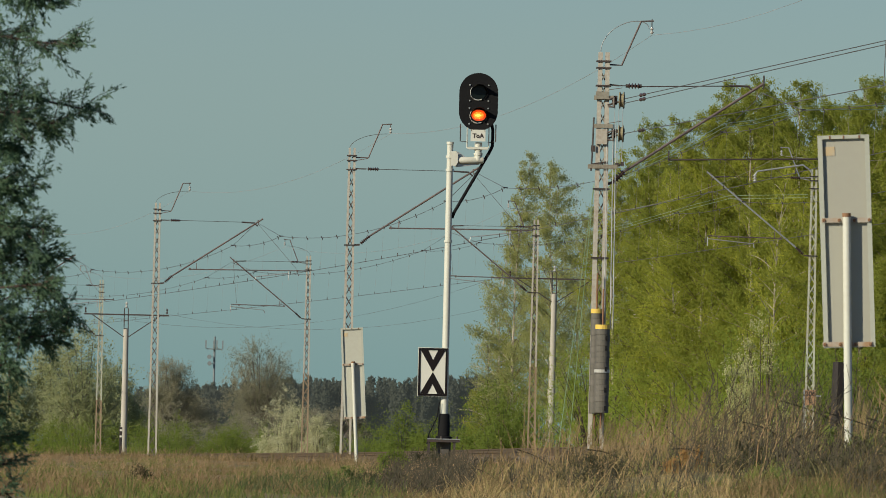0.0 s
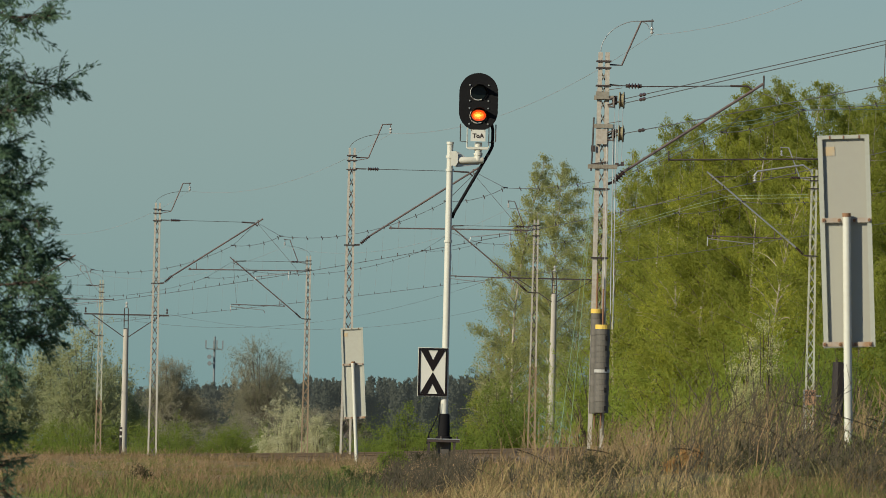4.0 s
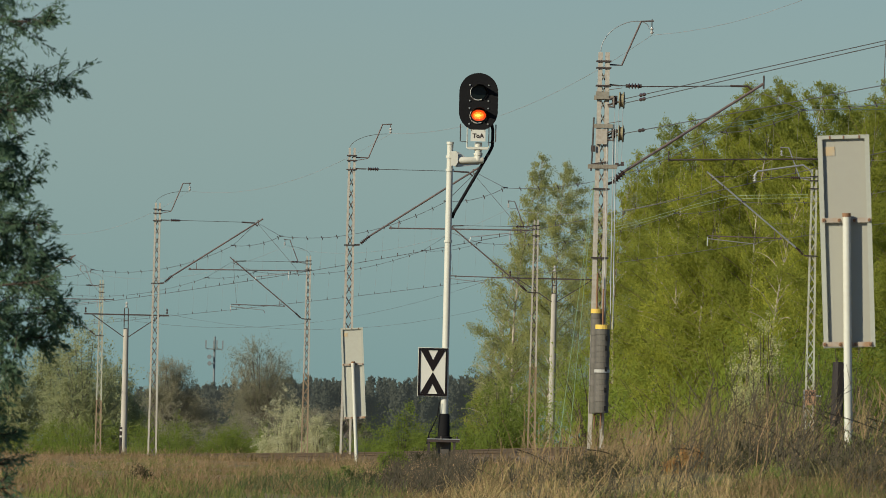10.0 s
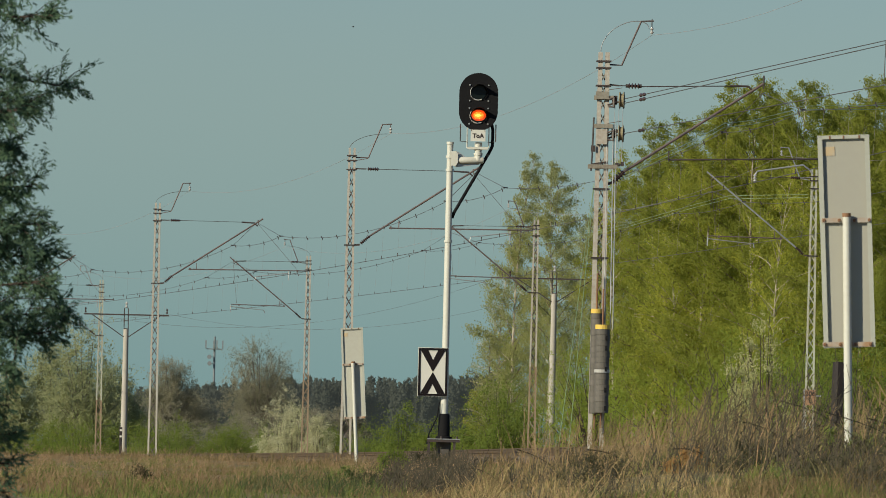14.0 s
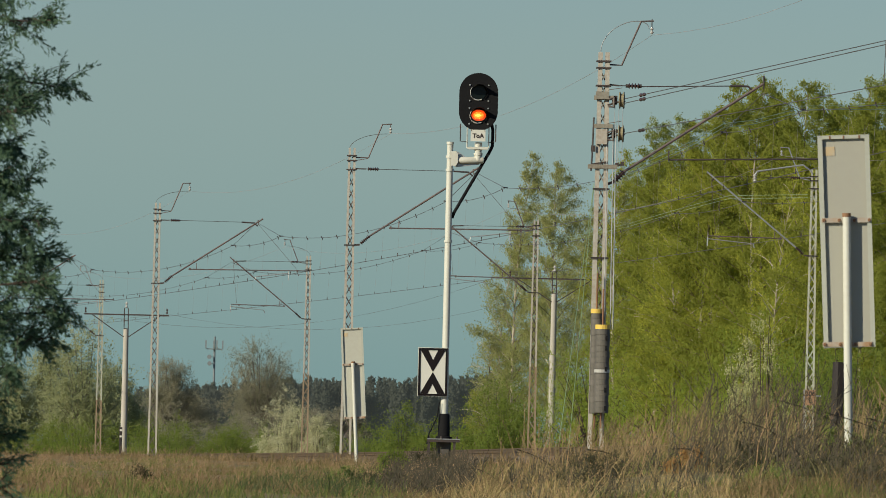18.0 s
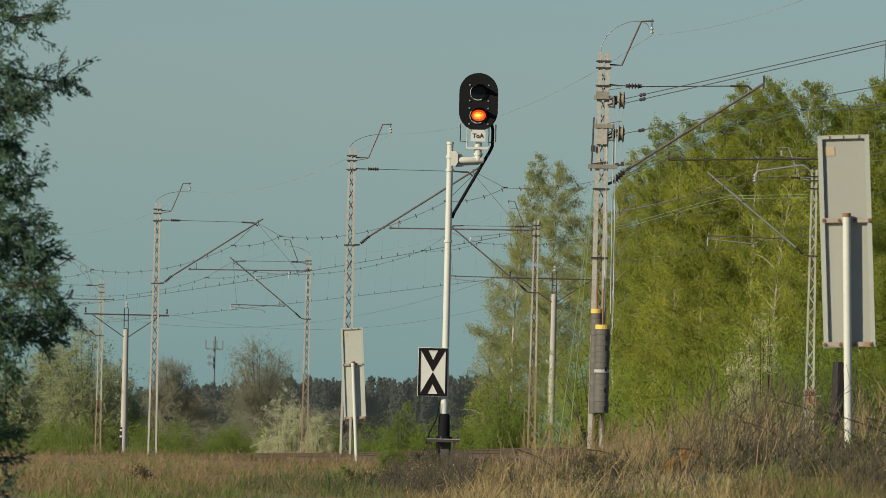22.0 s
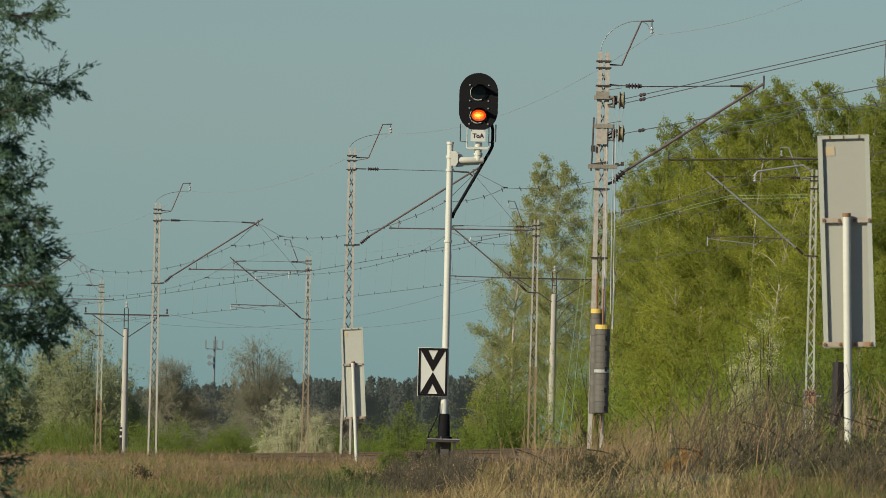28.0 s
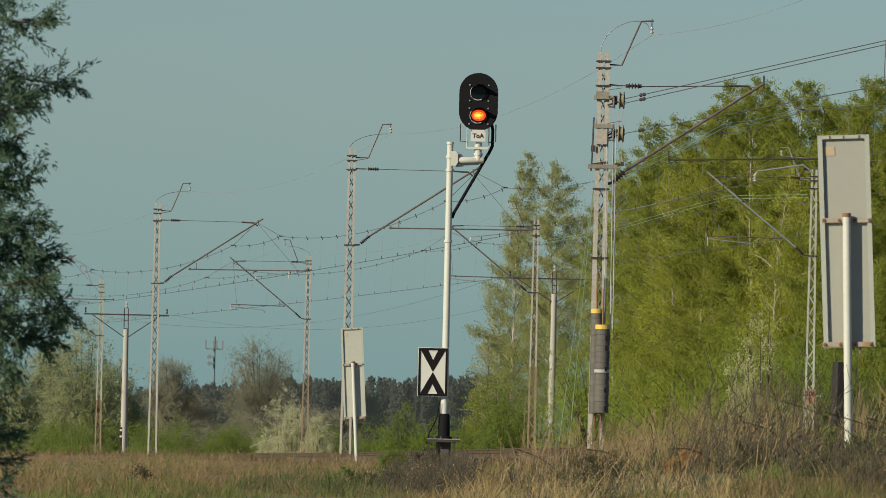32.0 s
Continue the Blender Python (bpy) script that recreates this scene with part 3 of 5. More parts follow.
def catenary(name, plan, posts, high, joint, low, contact_z, r=0.0075):
    """A messenger wire with stitch wires at its supports, thin droppers and a contact wire; plan gives x for a y, posts the y of the supports."""
    t = thing(name, (0, 0, 0), "sagging messenger wire with stitch wires, droppers and a contact wire", "overhead wire", "overhead wires")
    messenger, contact, droppers, clips = Shape(), Shape(), Shape(), Shape()
    reach = 7.1
    at = lambda y, z: Vector((plan(y), y, z))
    for k, (y0, y1) in enumerate(zip(posts, posts[1:])):
        span = y1 - y0
        body = lambda y: low + (joint - low) * ((y - (y0 + y1) / 2) / (span / 2 - reach)) ** 2
        ys = [y0 + reach + (span - 2 * reach) * i / 16 for i in range(17)]
        messenger.tube([at(y0, high)] + [at(y, body(y)) for y in ys] + [at(y1, high)], r, 5)
        contact.tube([at(y0 + span * i / 12, contact_z(y0 + span * i / 12)) for i in range(13)], r * 1.1, 5)
        count = 14
        for i in range(count):
            y = y0 + span * (i + 0.5) / count
            near = min(y - y0, y1 - y)
            z = body(y) if near > reach else joint - 0.12 * (1 - (near / reach) ** 2)
            droppers.tube([at(y, z), at(y + 0.3, contact_z(y))], 0.0026, 4)
            clips.tube([at(y, z) - Vector((0.025, 0, -0.05)), at(y, z) + Vector((0.025, 0, -0.06))], 0.014, 5)
            clips.tube([at(y + 0.3, contact_z(y)) - Vector((0, 0, 0.02)), at(y + 0.3, contact_z(y)) + Vector((-0.01, 0, 0.09))], 0.011, 5)
    for y in posts[1:-1]:
        pts = [at(y + reach * u, joint - 0.12 * (1 - u * u)) for u in (-1, -0.6, -0.2, 0.2, 0.6, 1)]
        part("stitch_wire", Shape().tube(pts, r, 5), WIRE, t)
        for end in (pts[0], pts[-1]):
            part("stitch_clamp", Shape().tube([end - Vector((0.06, 0.2, -0.01)), end + Vector((0.06, 0.2, 0.01))], 0.02, 6), DARK_STEEL, t)
    part("messenger_wire", messenger, WIRE, t)
    part("contact_wire", contact, WIRE, t)
    tagged(part("dropper", droppers, WIRE_PALE, t), kind="stuff")
    tagged(part("clip", clips, DARK_STEEL, t), kind="stuff")


near_line = lambda y: 19.645 - 0.0186 * y - 0.0001707 * y * y
far_line = lambda y: 29.685 - 0.001998 * y - 0.00019822 * y * y
catenary("catenary_line", near_line, (163, 222, 281.5, 340, 399, 458), 10.6, 9.96, 9.56, lambda y: 8.63)
catenary("catenary_line", far_line, (262, 321, 380, 439, 498, 557), 11.45, 10.9, 10.48, lambda y: float(np.interp(y, (262, 373, 415, 457, 500, 560), (9.6, 9.47, 9.38, 9.31, 9.18, 9.1))))
EARTH = [(11.6, 162.5, 13.6), (4.58, 222, 11.85), (-1.57, 281.5, 11.65), (-8.76, 340, 11.63), (-16.3, 399, 11.6)]
for a, b in zip(EARTH, EARTH[1:]):
    wire("earth_wire", sag_line(a, b, 0.95 if a[1] < 200 else 0.6), 0.0045, WIRE_PALE, "thin sagging overhead wire between mast tops")
EARTH = [(20.0, 262, 12.8), (10.92, 321, 12.65), (2.48, 380, 12.4), (-7.03, 439, 12.2), (-18.23, 498, 12.2)]
for a, b in zip(EARTH, EARTH[1:]):
    wire("earth_wire", sag_line(a, b, 0.85), 0.005, WIRE_PALE, "thin sagging overhead wire between mast tops")
# wires that end at the tension mast
for z0, x1, z1, ins in ((10.4, 9.9, 10.44, 1), (10.3, 9.9, 10.37, 1), (9.62, 9.75, 9.52, 0)):
    a, b = Vector((4.0, 221.8, z0)), Vector((x1, 182, z1))
    t = thing("tension_wire", (0, 0, 0), "taut overhead wire ending at the tension mast with insulators", "wire", "overhead wires")
    part("strand", Shape().tube([a, b], 0.009, 6), WIRE, t)
    s = Shape()
    insulator(s, a.lerp(b, 0.05), a.lerp(b, 0.07), 0.042, 2, 0)
    part("strain_insulator", s, PORCELAIN if ins else DARK_STEEL, t)
wire("wire_dropper", [(8.49, 191.5, 10.43), (8.47, 191.5, 9.55)], 0.008, WIRE, "short upright dropper between overhead wires")
for x, top in ((2.72, 8.5), (2.96, 8.45)):
    wire("stay_wire", [(3.36, 222.1, top), (x, 226, 2.4)], 0.0075, WIRE_GREEN, "steel stay wire holding the tension mast")
for z in (0.0, -0.1):
    wire("feeder_wire", [(3.85, 222.0, 8.67 + z), (6.21, 246, 10.39 + z), (7.1, 252, 11.04 + z), (7.96, 256, 11.29 + z), (9.14, 262, 11.8 + z), (9.51, 264, 12.01 + z), (12.01, 270, 12.31 + z)], 0.008,
         WIRE_GREEN, "greenish overhead copper wire")
    wire("feeder_wire", [(3.71, 380, 11.2 + z), (5.16, 368, 11.18 + z), (6.57, 354, 11.22 + z), (8.35, 329, 11.24 + z), (9.25, 321.3, 11.32 + z), (11.8, 320.8, 11.4 + z)], 0.006,
         WIRE_GREEN, "greenish overhead copper wire")


# ---- line poles ----
def line_pole(where, h, arm, label):
    t = thing("line_pole", where, label, "pole", "line poles")
    s = Shape().tube([(0, 0, -1.4), (0, 0, 0), (0, 0, h - 0.9)], [0.16, 0.15, 0.115], 14)
    part("shaft", s, CONCRETE, t, smooth=True)
    s = Shape().bar((-0.09, 0, h - 1.0), (-0.09, 0, h), 0.04).bar((0.09, 0, h - 1.0), (0.09, 0, h), 0.04).bar((-0.11, 0, h - 0.55), (0.11, 0, h - 0.55), 0.035).bar((-0.11, 0, h - 0.9), (0.11, 0, h - 0.9), 0.05)
    part("head", s, DARK_STEEL, t)
    s = Shape().bar((-arm, -0.06, h - 0.28), (arm, -0.06, h - 0.28), 0.06)
    part("crossarm", s, DARK_STEEL, t)
    for sx in (-1, 1):
        s = Shape().bar((sx * 0.1, -0.05, h - 1.05 - 0.2), (sx * arm * 0.8, -0.05, h - 0.3), 0.04)
        part("brace", s, DARK_STEEL, t)
        s = Shape()
        insulator(s, (sx * (arm - 0.08), -0.06, h - 0.22), (sx * (arm - 0.08), -0.06, h + 0.02), 0.05, 2, 0)
        part("pin_insulator", s, PORCELAIN, t)
    s = Shape()
    insulator(s, (0, 0, h), (0, 0, h + 0.28), 0.07, 2, 0)
    part("pin_insulator", s, PALE_PORCELAIN, t)
    return t


line_pole((-13.7, 430, 2.7), 6.45, 1.85, "round concrete pole with a steel crossarm and braces")
line_pole((4.71, 415, 3.5), 7.3, 1.95, "round concrete pole with a steel crossarm beside the birches")
for o in (-1.8, 1.8):
    wire("line_wire", sag_line((-13.8 + o, 430, 8.95), (4.71 + o, 415, 10.8), 1.4), 0.0045, WIRE, "thin sagging wire between line poles")
    wire("line_wire", sag_line((4.71 + o, 415, 10.8), (24 + o, 350, 11.5), 0.8), 0.0045, WIRE, "thin sagging wire between line poles")
    wire("line_wire", sag_line((-13.8 + o, 430, 8.95), (-36 + o, 450, 9.2), 0.8), 0.0045, WIRE, "thin sagging wire between line poles")
s = Shape().box((0, 0, 0.65), (0.12, 0.12, 1.6), bevel=0.02)
o = thing("marker_post", (-13.79, 429, 2.52), "short black post with white marks beside a concrete pole", "post")
part("post", s, TARRED_WOOD, o)
for z in (1.05, 1.32):
    part("mark", Shape().box((0, -0.065, z), (0.1, 0.012, 0.08)), BOARD_WHITE, o)


# ---- the light signal ----
def light_signal(where):
    t = thing("railway_signal", where, "white post railway signal with black head showing a lit amber lamp", "signal")
    part("foundation", Shape().box((0, 0.1, -0.4), (0.3, 0.3, 0.8), bevel=0.04), DARK_CONCRETE, t)
    s = Shape().box((0, 0, 0.0), (0.66, 0.5, 0.025)).box((0, -0.24, -0.035), (0.66, 0.03, 0.05)).bar((-0.3, -0.2, -0.3), (-0.3, -0.2, 0), 0.05).bar(
        (0.22, -0.2, -0.3), (0.22, -0.2, 0), 0.05)
    part("platform", s, DARK_STEEL, t)
    part("platform_edge", Shape().box((0, -0.262, 0.002), (0.66, 0.012, 0.018)), GALVANISED, t)
    for x in (-0.29, -0.05, 0.27):
        part("platform_bolt", Shape().tube([(x, -0.15, 0.0), (x, -0.15, 0.06)], [0.025, 0.018], 8), DARK_STEEL, t)
    s = Shape().tube([(0, 0, 0.0), (0, 0, 0.05), (0, 0, 0.06), (0, 0, 0.48), (0, 0, 0.52)], [0.17, 0.17, 0.125, 0.115, 0.09], 20)
    part("base_sleeve", s, BLACK, t, smooth=True)
    s = Shape().tube([(0, 0, 0.4), (0, 0, 2.0), (0, 0, 6.02)], [0.074, 0.072, 0.064], 24)
    part("post", s, WHITE_PAINT, t, smooth=True)
    part("post_cap", Shape().tube([(0, 0, 6.0), (0, 0, 6.05)], 0.078, 20), WHITE_PAINT, t, smooth=True)
    for z in (4.0, 5.45, 5.72):
        part("band", Shape().tube([(0, 0, z), (0, 0, z + 0.05)], 0.084, 20), WHITE_PAINT, t, smooth=True)
    s = Shape().tube([(0.1, -0.02, 5.68), (0.16, -0.02, 5.68), (0.22, -0.02, 5.68), (0.66, -0.02, 5.69), (0.69, -0.02, 5.69)], [0.03, 0.055, 0.07, 0.07, 0.05], 18)
    part("arm", s, WHITE_PAINT, t, smooth=True)
    part("arm_flange", Shape().prism([(0.02, 5.56), (0.12, 5.56), (0.16, 5.62), (0.16, 5.8), (0.12, 5.86), (0.02, 5.86)], -0.10, -0.085), WHITE_PAINT, t)
    part("gusset", Shape().prism([(0.1, 5.72), (0.34, 5.74), (0.14, 5.86), (0.1, 5.86)], 0.0, 0.012), GALVANISED, t)
    part("gusset", Shape().prism([(0.1, 5.54), (0.16, 5.54), (0.6, 5.6), (0.6, 5.63), (0.1, 5.63)], 0.0, 0.012), GALVANISED, t)
    s = Shape().tube([(0.57, -0.02, 5.68), (0.57, -0.02, 5.78), (0.57, -0.02, 5.79), (0.57, -0.02, 5.83), (0.57, -0.02, 5.84), (0.57, -0.02, 5.88), (0.57, -0.02, 5.89), (0.57, -0.02, 6.05)],
                     [0.078, 0.078, 0.09, 0.09, 0.07, 0.07, 0.075, 0.075], 18)
    part("riser", s, WHITE_PAINT, t, smooth=True)
    s = Shape().box((0.56, -0.03, 5.93), (0.42, 0.16, 0.05))
    for x in (0.34, 0.78):
        s.tube([(x, -0.03, 5.93), (x, -0.03, 6.4)], 0.011, 8)
    part("head_bracket", s, WHITE_PAINT, t)
    s = Shape()
    for a, b in ((0.2, 0.36), (0.92, 0.76)):
        s.tube([(a, -0.02, 6.42), (a, -0.02, 6.07), (b, -0.02, 6.05)], 0.012, 8)
    part("guard_hoop", s, DARK_STEEL, t)
    s = Shape().tube([(0.82, 0.05, 6.5), (0.86, 0.05, 6.3), (0.855, 0.05, 5.98), (0.8, 0.05, 5.86), (0.1, 0.03, 4.6), (0.07, 0.03, 4.5)], 0.033, 10)
    part("cable_conduit", s, BLACK, t, smooth=True)
    # head: a black board with rounded ends
    cx, cz, r, hh = 0.555, 6.87, 0.395, 0.195
    rim = [(cx + r * math.cos(a), cz + hh + r * math.sin(a)) for a in [math.pi * i / 24 for i in range(25)]]
    rim += [(cx + r * math.cos(a), cz - hh + r * math.sin(a)) for a in [math.pi + math.pi * i / 24 for i in range(25)]]
    head = part("signal_head", Shape().prism(rim, -0.12, -0.085), BLACK, t, "black rounded signal board")
    part("housing", Shape().box((cx, 0.03, cz), (0.46, 0.22, 0.95), bevel=0.04), BLACK, head)
    for z, lit in ((7.06, False), (6.59, True)):
        lamp = part("lamp", Shape().tube([(cx, -0.11, z), (cx, -0.135, z)], [0.15, 0.15], 28), LENS_SHADED, head,
                    "lit amber lamp" if lit else "unlit dark lamp", smooth=True)
        if lit:
            glow = [(cx + 0.01 + 0.15 * math.cos(a), z + 0.005 + 0.115 * math.sin(a)) for a in [2 * math.pi * i / 28 for i in range(28)]]
            part("glowing_lens", Shape().prism(glow, -0.142, -0.136), AMBER, lamp)
            middle = [(cx + 0.005 + 0.112 * math.cos(a), z + 0.005 + 0.078 * math.sin(a)) for a in [2 * math.pi * i / 24 for i in range(24)]]
            part("glowing_middle", Shape().prism(middle, -0.146, -0.1425), AMBER_MID, lamp)
            for k, (rx, rz, glow_used) in enumerate(((0.085, 0.05, AMBER_BRIGHT), (0.062, 0.026, AMBER_CORE))):
                spot = [(cx - 0.005 + rx * math.cos(a) * (1 + 0.12 * math.cos(5 * a)), z + 0.004 + rz * math.sin(a) * (1 + 0.15 * math.cos(4 * a))) for a in [2 * math.pi * i / 30 for i in range(30)]]
                part("light_core", Shape().prism(spot, -0.150 - 0.004 * k, -0.1465 - 0.004 * k), glow_used, lamp)
            for sx, sz in ((-0.085, 0.03), (-0.03, 0.06), (0.04, 0.058), (0.085, 0.02), (-0.06, -0.05), (0.03, -0.058)):
                part("light_core", Shape().prism(circle(0.013, 10, cx + sx, z + sz), -0.150, -0.1465), AMBER_BRIGHT, lamp)
        hood, n = Shape(), 28
        for ring_r, y in ((0.16, -0.12), (0.172, -0.12), (0.175, 0), (0.16, 0)):
            for i in range(n + 1):
                a = radians(-50) + radians(280) * i / n
                reach = -0.12 - 0.25 * max(0.0, math.sin(a)) ** 0.5 - 0.03
                hood.v.append((cx + 0.01 + ring_r * math.cos(a), reach if y == 0 else y, z + ring_r * math.sin(a)))
        for k in range(4):
            for i in range(n):
                p, q = k * (n + 1) + i, ((k + 1) % 4) * (n + 1) + i
                hood.f.append((p, p + 1, q + 1, q))
        part("hood", hood, BLACK, head)
        # Only the rim's bright arc, with its light put into a pale colour.
        ring = Shape()
        ring.tube([(cx - 0.01 + 0.155 * math.cos(a), -0.14, z + 0.155 * math.sin(a)) for a in [radians(110 + 190 * i / 16) for i in range(17)]], 0.011, 6)
        part("lit_rim_arc", ring, PALE_PORCELAIN, head)
        for sx in (-0.18, 0.2):
            for dz in (0.15, -0.17):
                part("bolt", Shape().tube([(cx + sx, -0.12, z + dz), (cx + sx, -0.14, z + dz)], [0.02, 0.014], 8), GALVANISED, head)
    plate = part("name_plate", Shape().box((0.56, -0.15, 6.185), (0.3, 0.015, 0.235)), BOARD_WHITE, t, "white plate with black letters")
    text_part("letters", "ToA", 0.125, LETTER, plate, (0.562, -0.161, 6.175))
    for sx in (-0.125, 0.125):
        part("rivet", Shape().tube([(0.56 + sx * 1.06, -0.157, 6.28), (0.56 + sx * 1.06, -0.165, 6.28)], 0.01, 8), DARK_STEEL, plate)
    # the board with two wedges
    bx, bz, w, h = -0.25, 1.36, 0.305, 0.495
    board = part("warning_board", Shape().box((bx, -0.14, bz), (2 * w, 0.02, 2 * h)), BOARD_WHITE, t, "white board with two black wedges meeting")
    s = Shape()
    for c, sz in (((bx - w + 0.031, -0.156, bz), (0.042, 0.012, 2 * h - 0.02)), ((bx + w - 0.031, -0.156, bz), (0.042, 0.012, 2 * h - 0.02)),
                  ((bx, -0.156, bz + h - 0.031), (2 * w - 0.106, 0.012, 0.042)), ((bx, -0.156, bz - h + 0.031), (2 * w - 0.106, 0.012, 0.042))):
        s.box(c, sz)
    part("border", s, BOARD_BLACK, board)
    iw, ih = w - 0.054, h - 0.053
    for k in (1, -1):
        outline = [(-iw, k * ih), (-0.1, k * ih), (0, k * (ih - 0.2)), (0.1, k * ih), (iw, k * ih), (0, 0)]
        tri1 = [(bx + outline[i][0], bz + outline[i][1]) for i in (0, 1, 2, 5)]
        tri2 = [(bx + outline[i][0], bz + outline[i][1]) for i in (5, 2, 3, 4)]
        s = Shape()
        for tri in (tri1, tri2):
            s.prism(tri if k < 0 else tri[::-1], -0.156, -0.15)
        part("wedge", s, BOARD_BLACK, board)
    for z in (1.05, 1.7):
        part("board_clip", Shape().box((-0.06, -0.09, z), (0.2, 0.09, 0.05)), GALVANISED, board)
    s = Shape().tube([(-0.1, -0.1, 0.75), (-0.14, -0.12, 0.45), (-0.3, -0.16, 0.1), (-0.34, -0.18, -0.1)], 0.014, 6)
    part("cable", s, BLACK, t)
    return t


light_signal((0.1, 201, 2.56))


# ---- board signs seen from behind ----
def rear_board(where, lean, label, skew=0.0, paint=SIGN_BACK):
    t = thing("distance_board", where, label, "sign", "distance boards", 0, lean)
    w, h, z0 = 0.245, 2.02, 1.06
    panel = part("panel", Shape().box((0.0, -0.018, z0 + h / 2), (2 * w, 0.012, h)), paint, t)
    panel.rotation_euler, panel.location = (0, radians(skew), 0), (-2.0 * math.tan(radians(skew)), 0, 0)
    for c, s in (((-w + 0.006, -0.03, z0 + h / 2), (0.012, 0.05, h)), ((w - 0.006, -0.03, z0 + h / 2), (0.012, 0.05, h)),
                 ((0, -0.03, z0 + h - 0.006), (2 * w - 0.026, 0.05, 0.012)), ((0, -0.03, z0 + 0.006), (2 * w - 0.026, 0.05, 0.012))):
        part("edge_flange", Shape().box(c, s), SIGN_EDGE, panel)
    for c, s in (((-w + 0.022, -0.053, z0 + h / 2), (0.044, 0.006, h - 0.03)), ((w - 0.022, -0.053, z0 + h / 2), (0.044, 0.006, h - 0.03)),
                 ((0, -0.053, z0 + h - 0.018), (2 * w - 0.09, 0.006, 0.034)), ((0, -0.053, z0 + 0.018), (2 * w - 0.09, 0.006, 0.034))):
        part("flange_lip", Shape().box(c, s), SIGN_EDGE, panel)
    part("post", Shape().tube([(0.0, -0.1, -0.5), (0.0, -0.1, z0 + 1.26)], 0.039, 20), WHITE_PAINT, t, "white painted tubular post", smooth=True)
    part("post_rim", Shape().tube([(0.0, -0.1, z0 + 1.24), (0.0, -0.1, z0 + 1.275)], 0.042, 20), RUST, t, "rusted tube end", smooth=True)
    for z in (z0 + 1.21, z0 + 0.03):
        strap = part("strap", Shape().box((0, -0.06, z), (2 * w - 0.02, 0.012, 0.045)), STRAP, t)
        for x in (-w + 0.03, -0.07, 0.075, w - 0.03):
            part("bolt", Shape().tube([(x, -0.065, z), (x, -0.08, z)], [0.017, 0.012], 8), RUST, strap)
    part("stain", Shape().box((-0.14, -0.026, z0 + h - 0.15), (0.11, 0.006, 0.085)), PLATE_STAIN, panel, "faded orange sticker")
    for x in (-0.13, 0.0, 0.15):
        part("fixing", Shape().box((x, -0.058, z0 + h - 0.02), (0.014, 0.006, 0.03)), RUST, panel)
    return t


STRAP = material("rust_stained_strap", (0.42, 0.39, 0.34), 0.7, 0, (0.36, 0.22, 0.12), 14, 5, 1.0, 0.1)
PLATE_STAIN = material("faded_sticker", (0.52, 0.39, 0.22), 0.6, 0, (0.44, 0.40, 0.32), 8, 3, 0.9, 0)
rear_board((3.895, 94, 1.895), -1.7, "grey back of a tall distance board on white post", -1.3)
rear_board((-1.80, 219, 2.0), -3.4, "pale grey back of a distance board on leaning post", paint=SIGN_PALE)
o = thing("old_post", (4.74, 118, 1.95), "charred black wooden post in dry grass", "post")
part("timber", Shape().box((0, 0, 0.55), (0.13, 0.13, 1.3), Euler((0, radians(1.5), radians(20))).to_matrix(), bevel=0.03), TARRED_WOOD, o)

# kilometre plate
o = thing("kilometre_plate", (11.98, 319.8, 4.56), "small orange plate with dark distance numbers on mast", "sign")
part("plate", Shape().box((0, 0, 0.24), (0.36, 0.012, 0.5)), PLATE_ORANGE, o)
text_part("numbers", "206", 0.22, LETTER, o, (0, -0.012, 0.36))
text_part("numbers", "8", 0.22, LETTER, o, (0, -0.012, 0.13))
part("holder", Shape().box((-0.2, 0.0, -0.15), (0.05, 0.04, 1.3)).box((0.1, 0.08, 0.3), (0.5, 0.12, 0.04)), GALVANISED, o)


# ---- plants ----
MOVERS = []      # (piece, rest place, reach of its sway, lag in seconds, which wind)


def leaf_quads(points, way, length, width, rng, broad=False):
    """Pointed leaves at points, about along way, as vertices and faces; broad ones are diamonds."""
    n = len(points)
    u = way + rng.normal(0, 0.45, (n, 3))
    u /= np.linalg.norm(u, axis=1, keepdims=True) + 1e-9
    # Leaf faces turn towards the sun so the foliage lights brightly and evenly.
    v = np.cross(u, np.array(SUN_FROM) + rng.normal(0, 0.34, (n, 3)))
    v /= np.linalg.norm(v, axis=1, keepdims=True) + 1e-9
    ln = (length * rng.uniform(0.6, 1.3, n))[:, None]
    wd = (width * rng.uniform(0.7, 1.2, n))[:, None]
    if not broad:
        verts = np.stack([points - v * wd / 2, points + v * wd / 2, points + u * ln], 1).reshape(-1, 3)
        return verts, np.arange(3 * n).reshape(-1, 3)
    verts = np.stack([points, points + u * ln * 0.45 + v * wd / 2, points + u * ln, points + u * ln * 0.45 - v * wd / 2], 1).reshape(-1, 3)
    return verts, np.arange(4 * n).reshape(-1, 4)


def curve_points(a, way, length, droop, n=6):
    return [Vector(a) + Vector(way) * (length * i / n) - Vector((0, 0, droop * length * (i / n) ** 2)) for i in range(n + 1)]


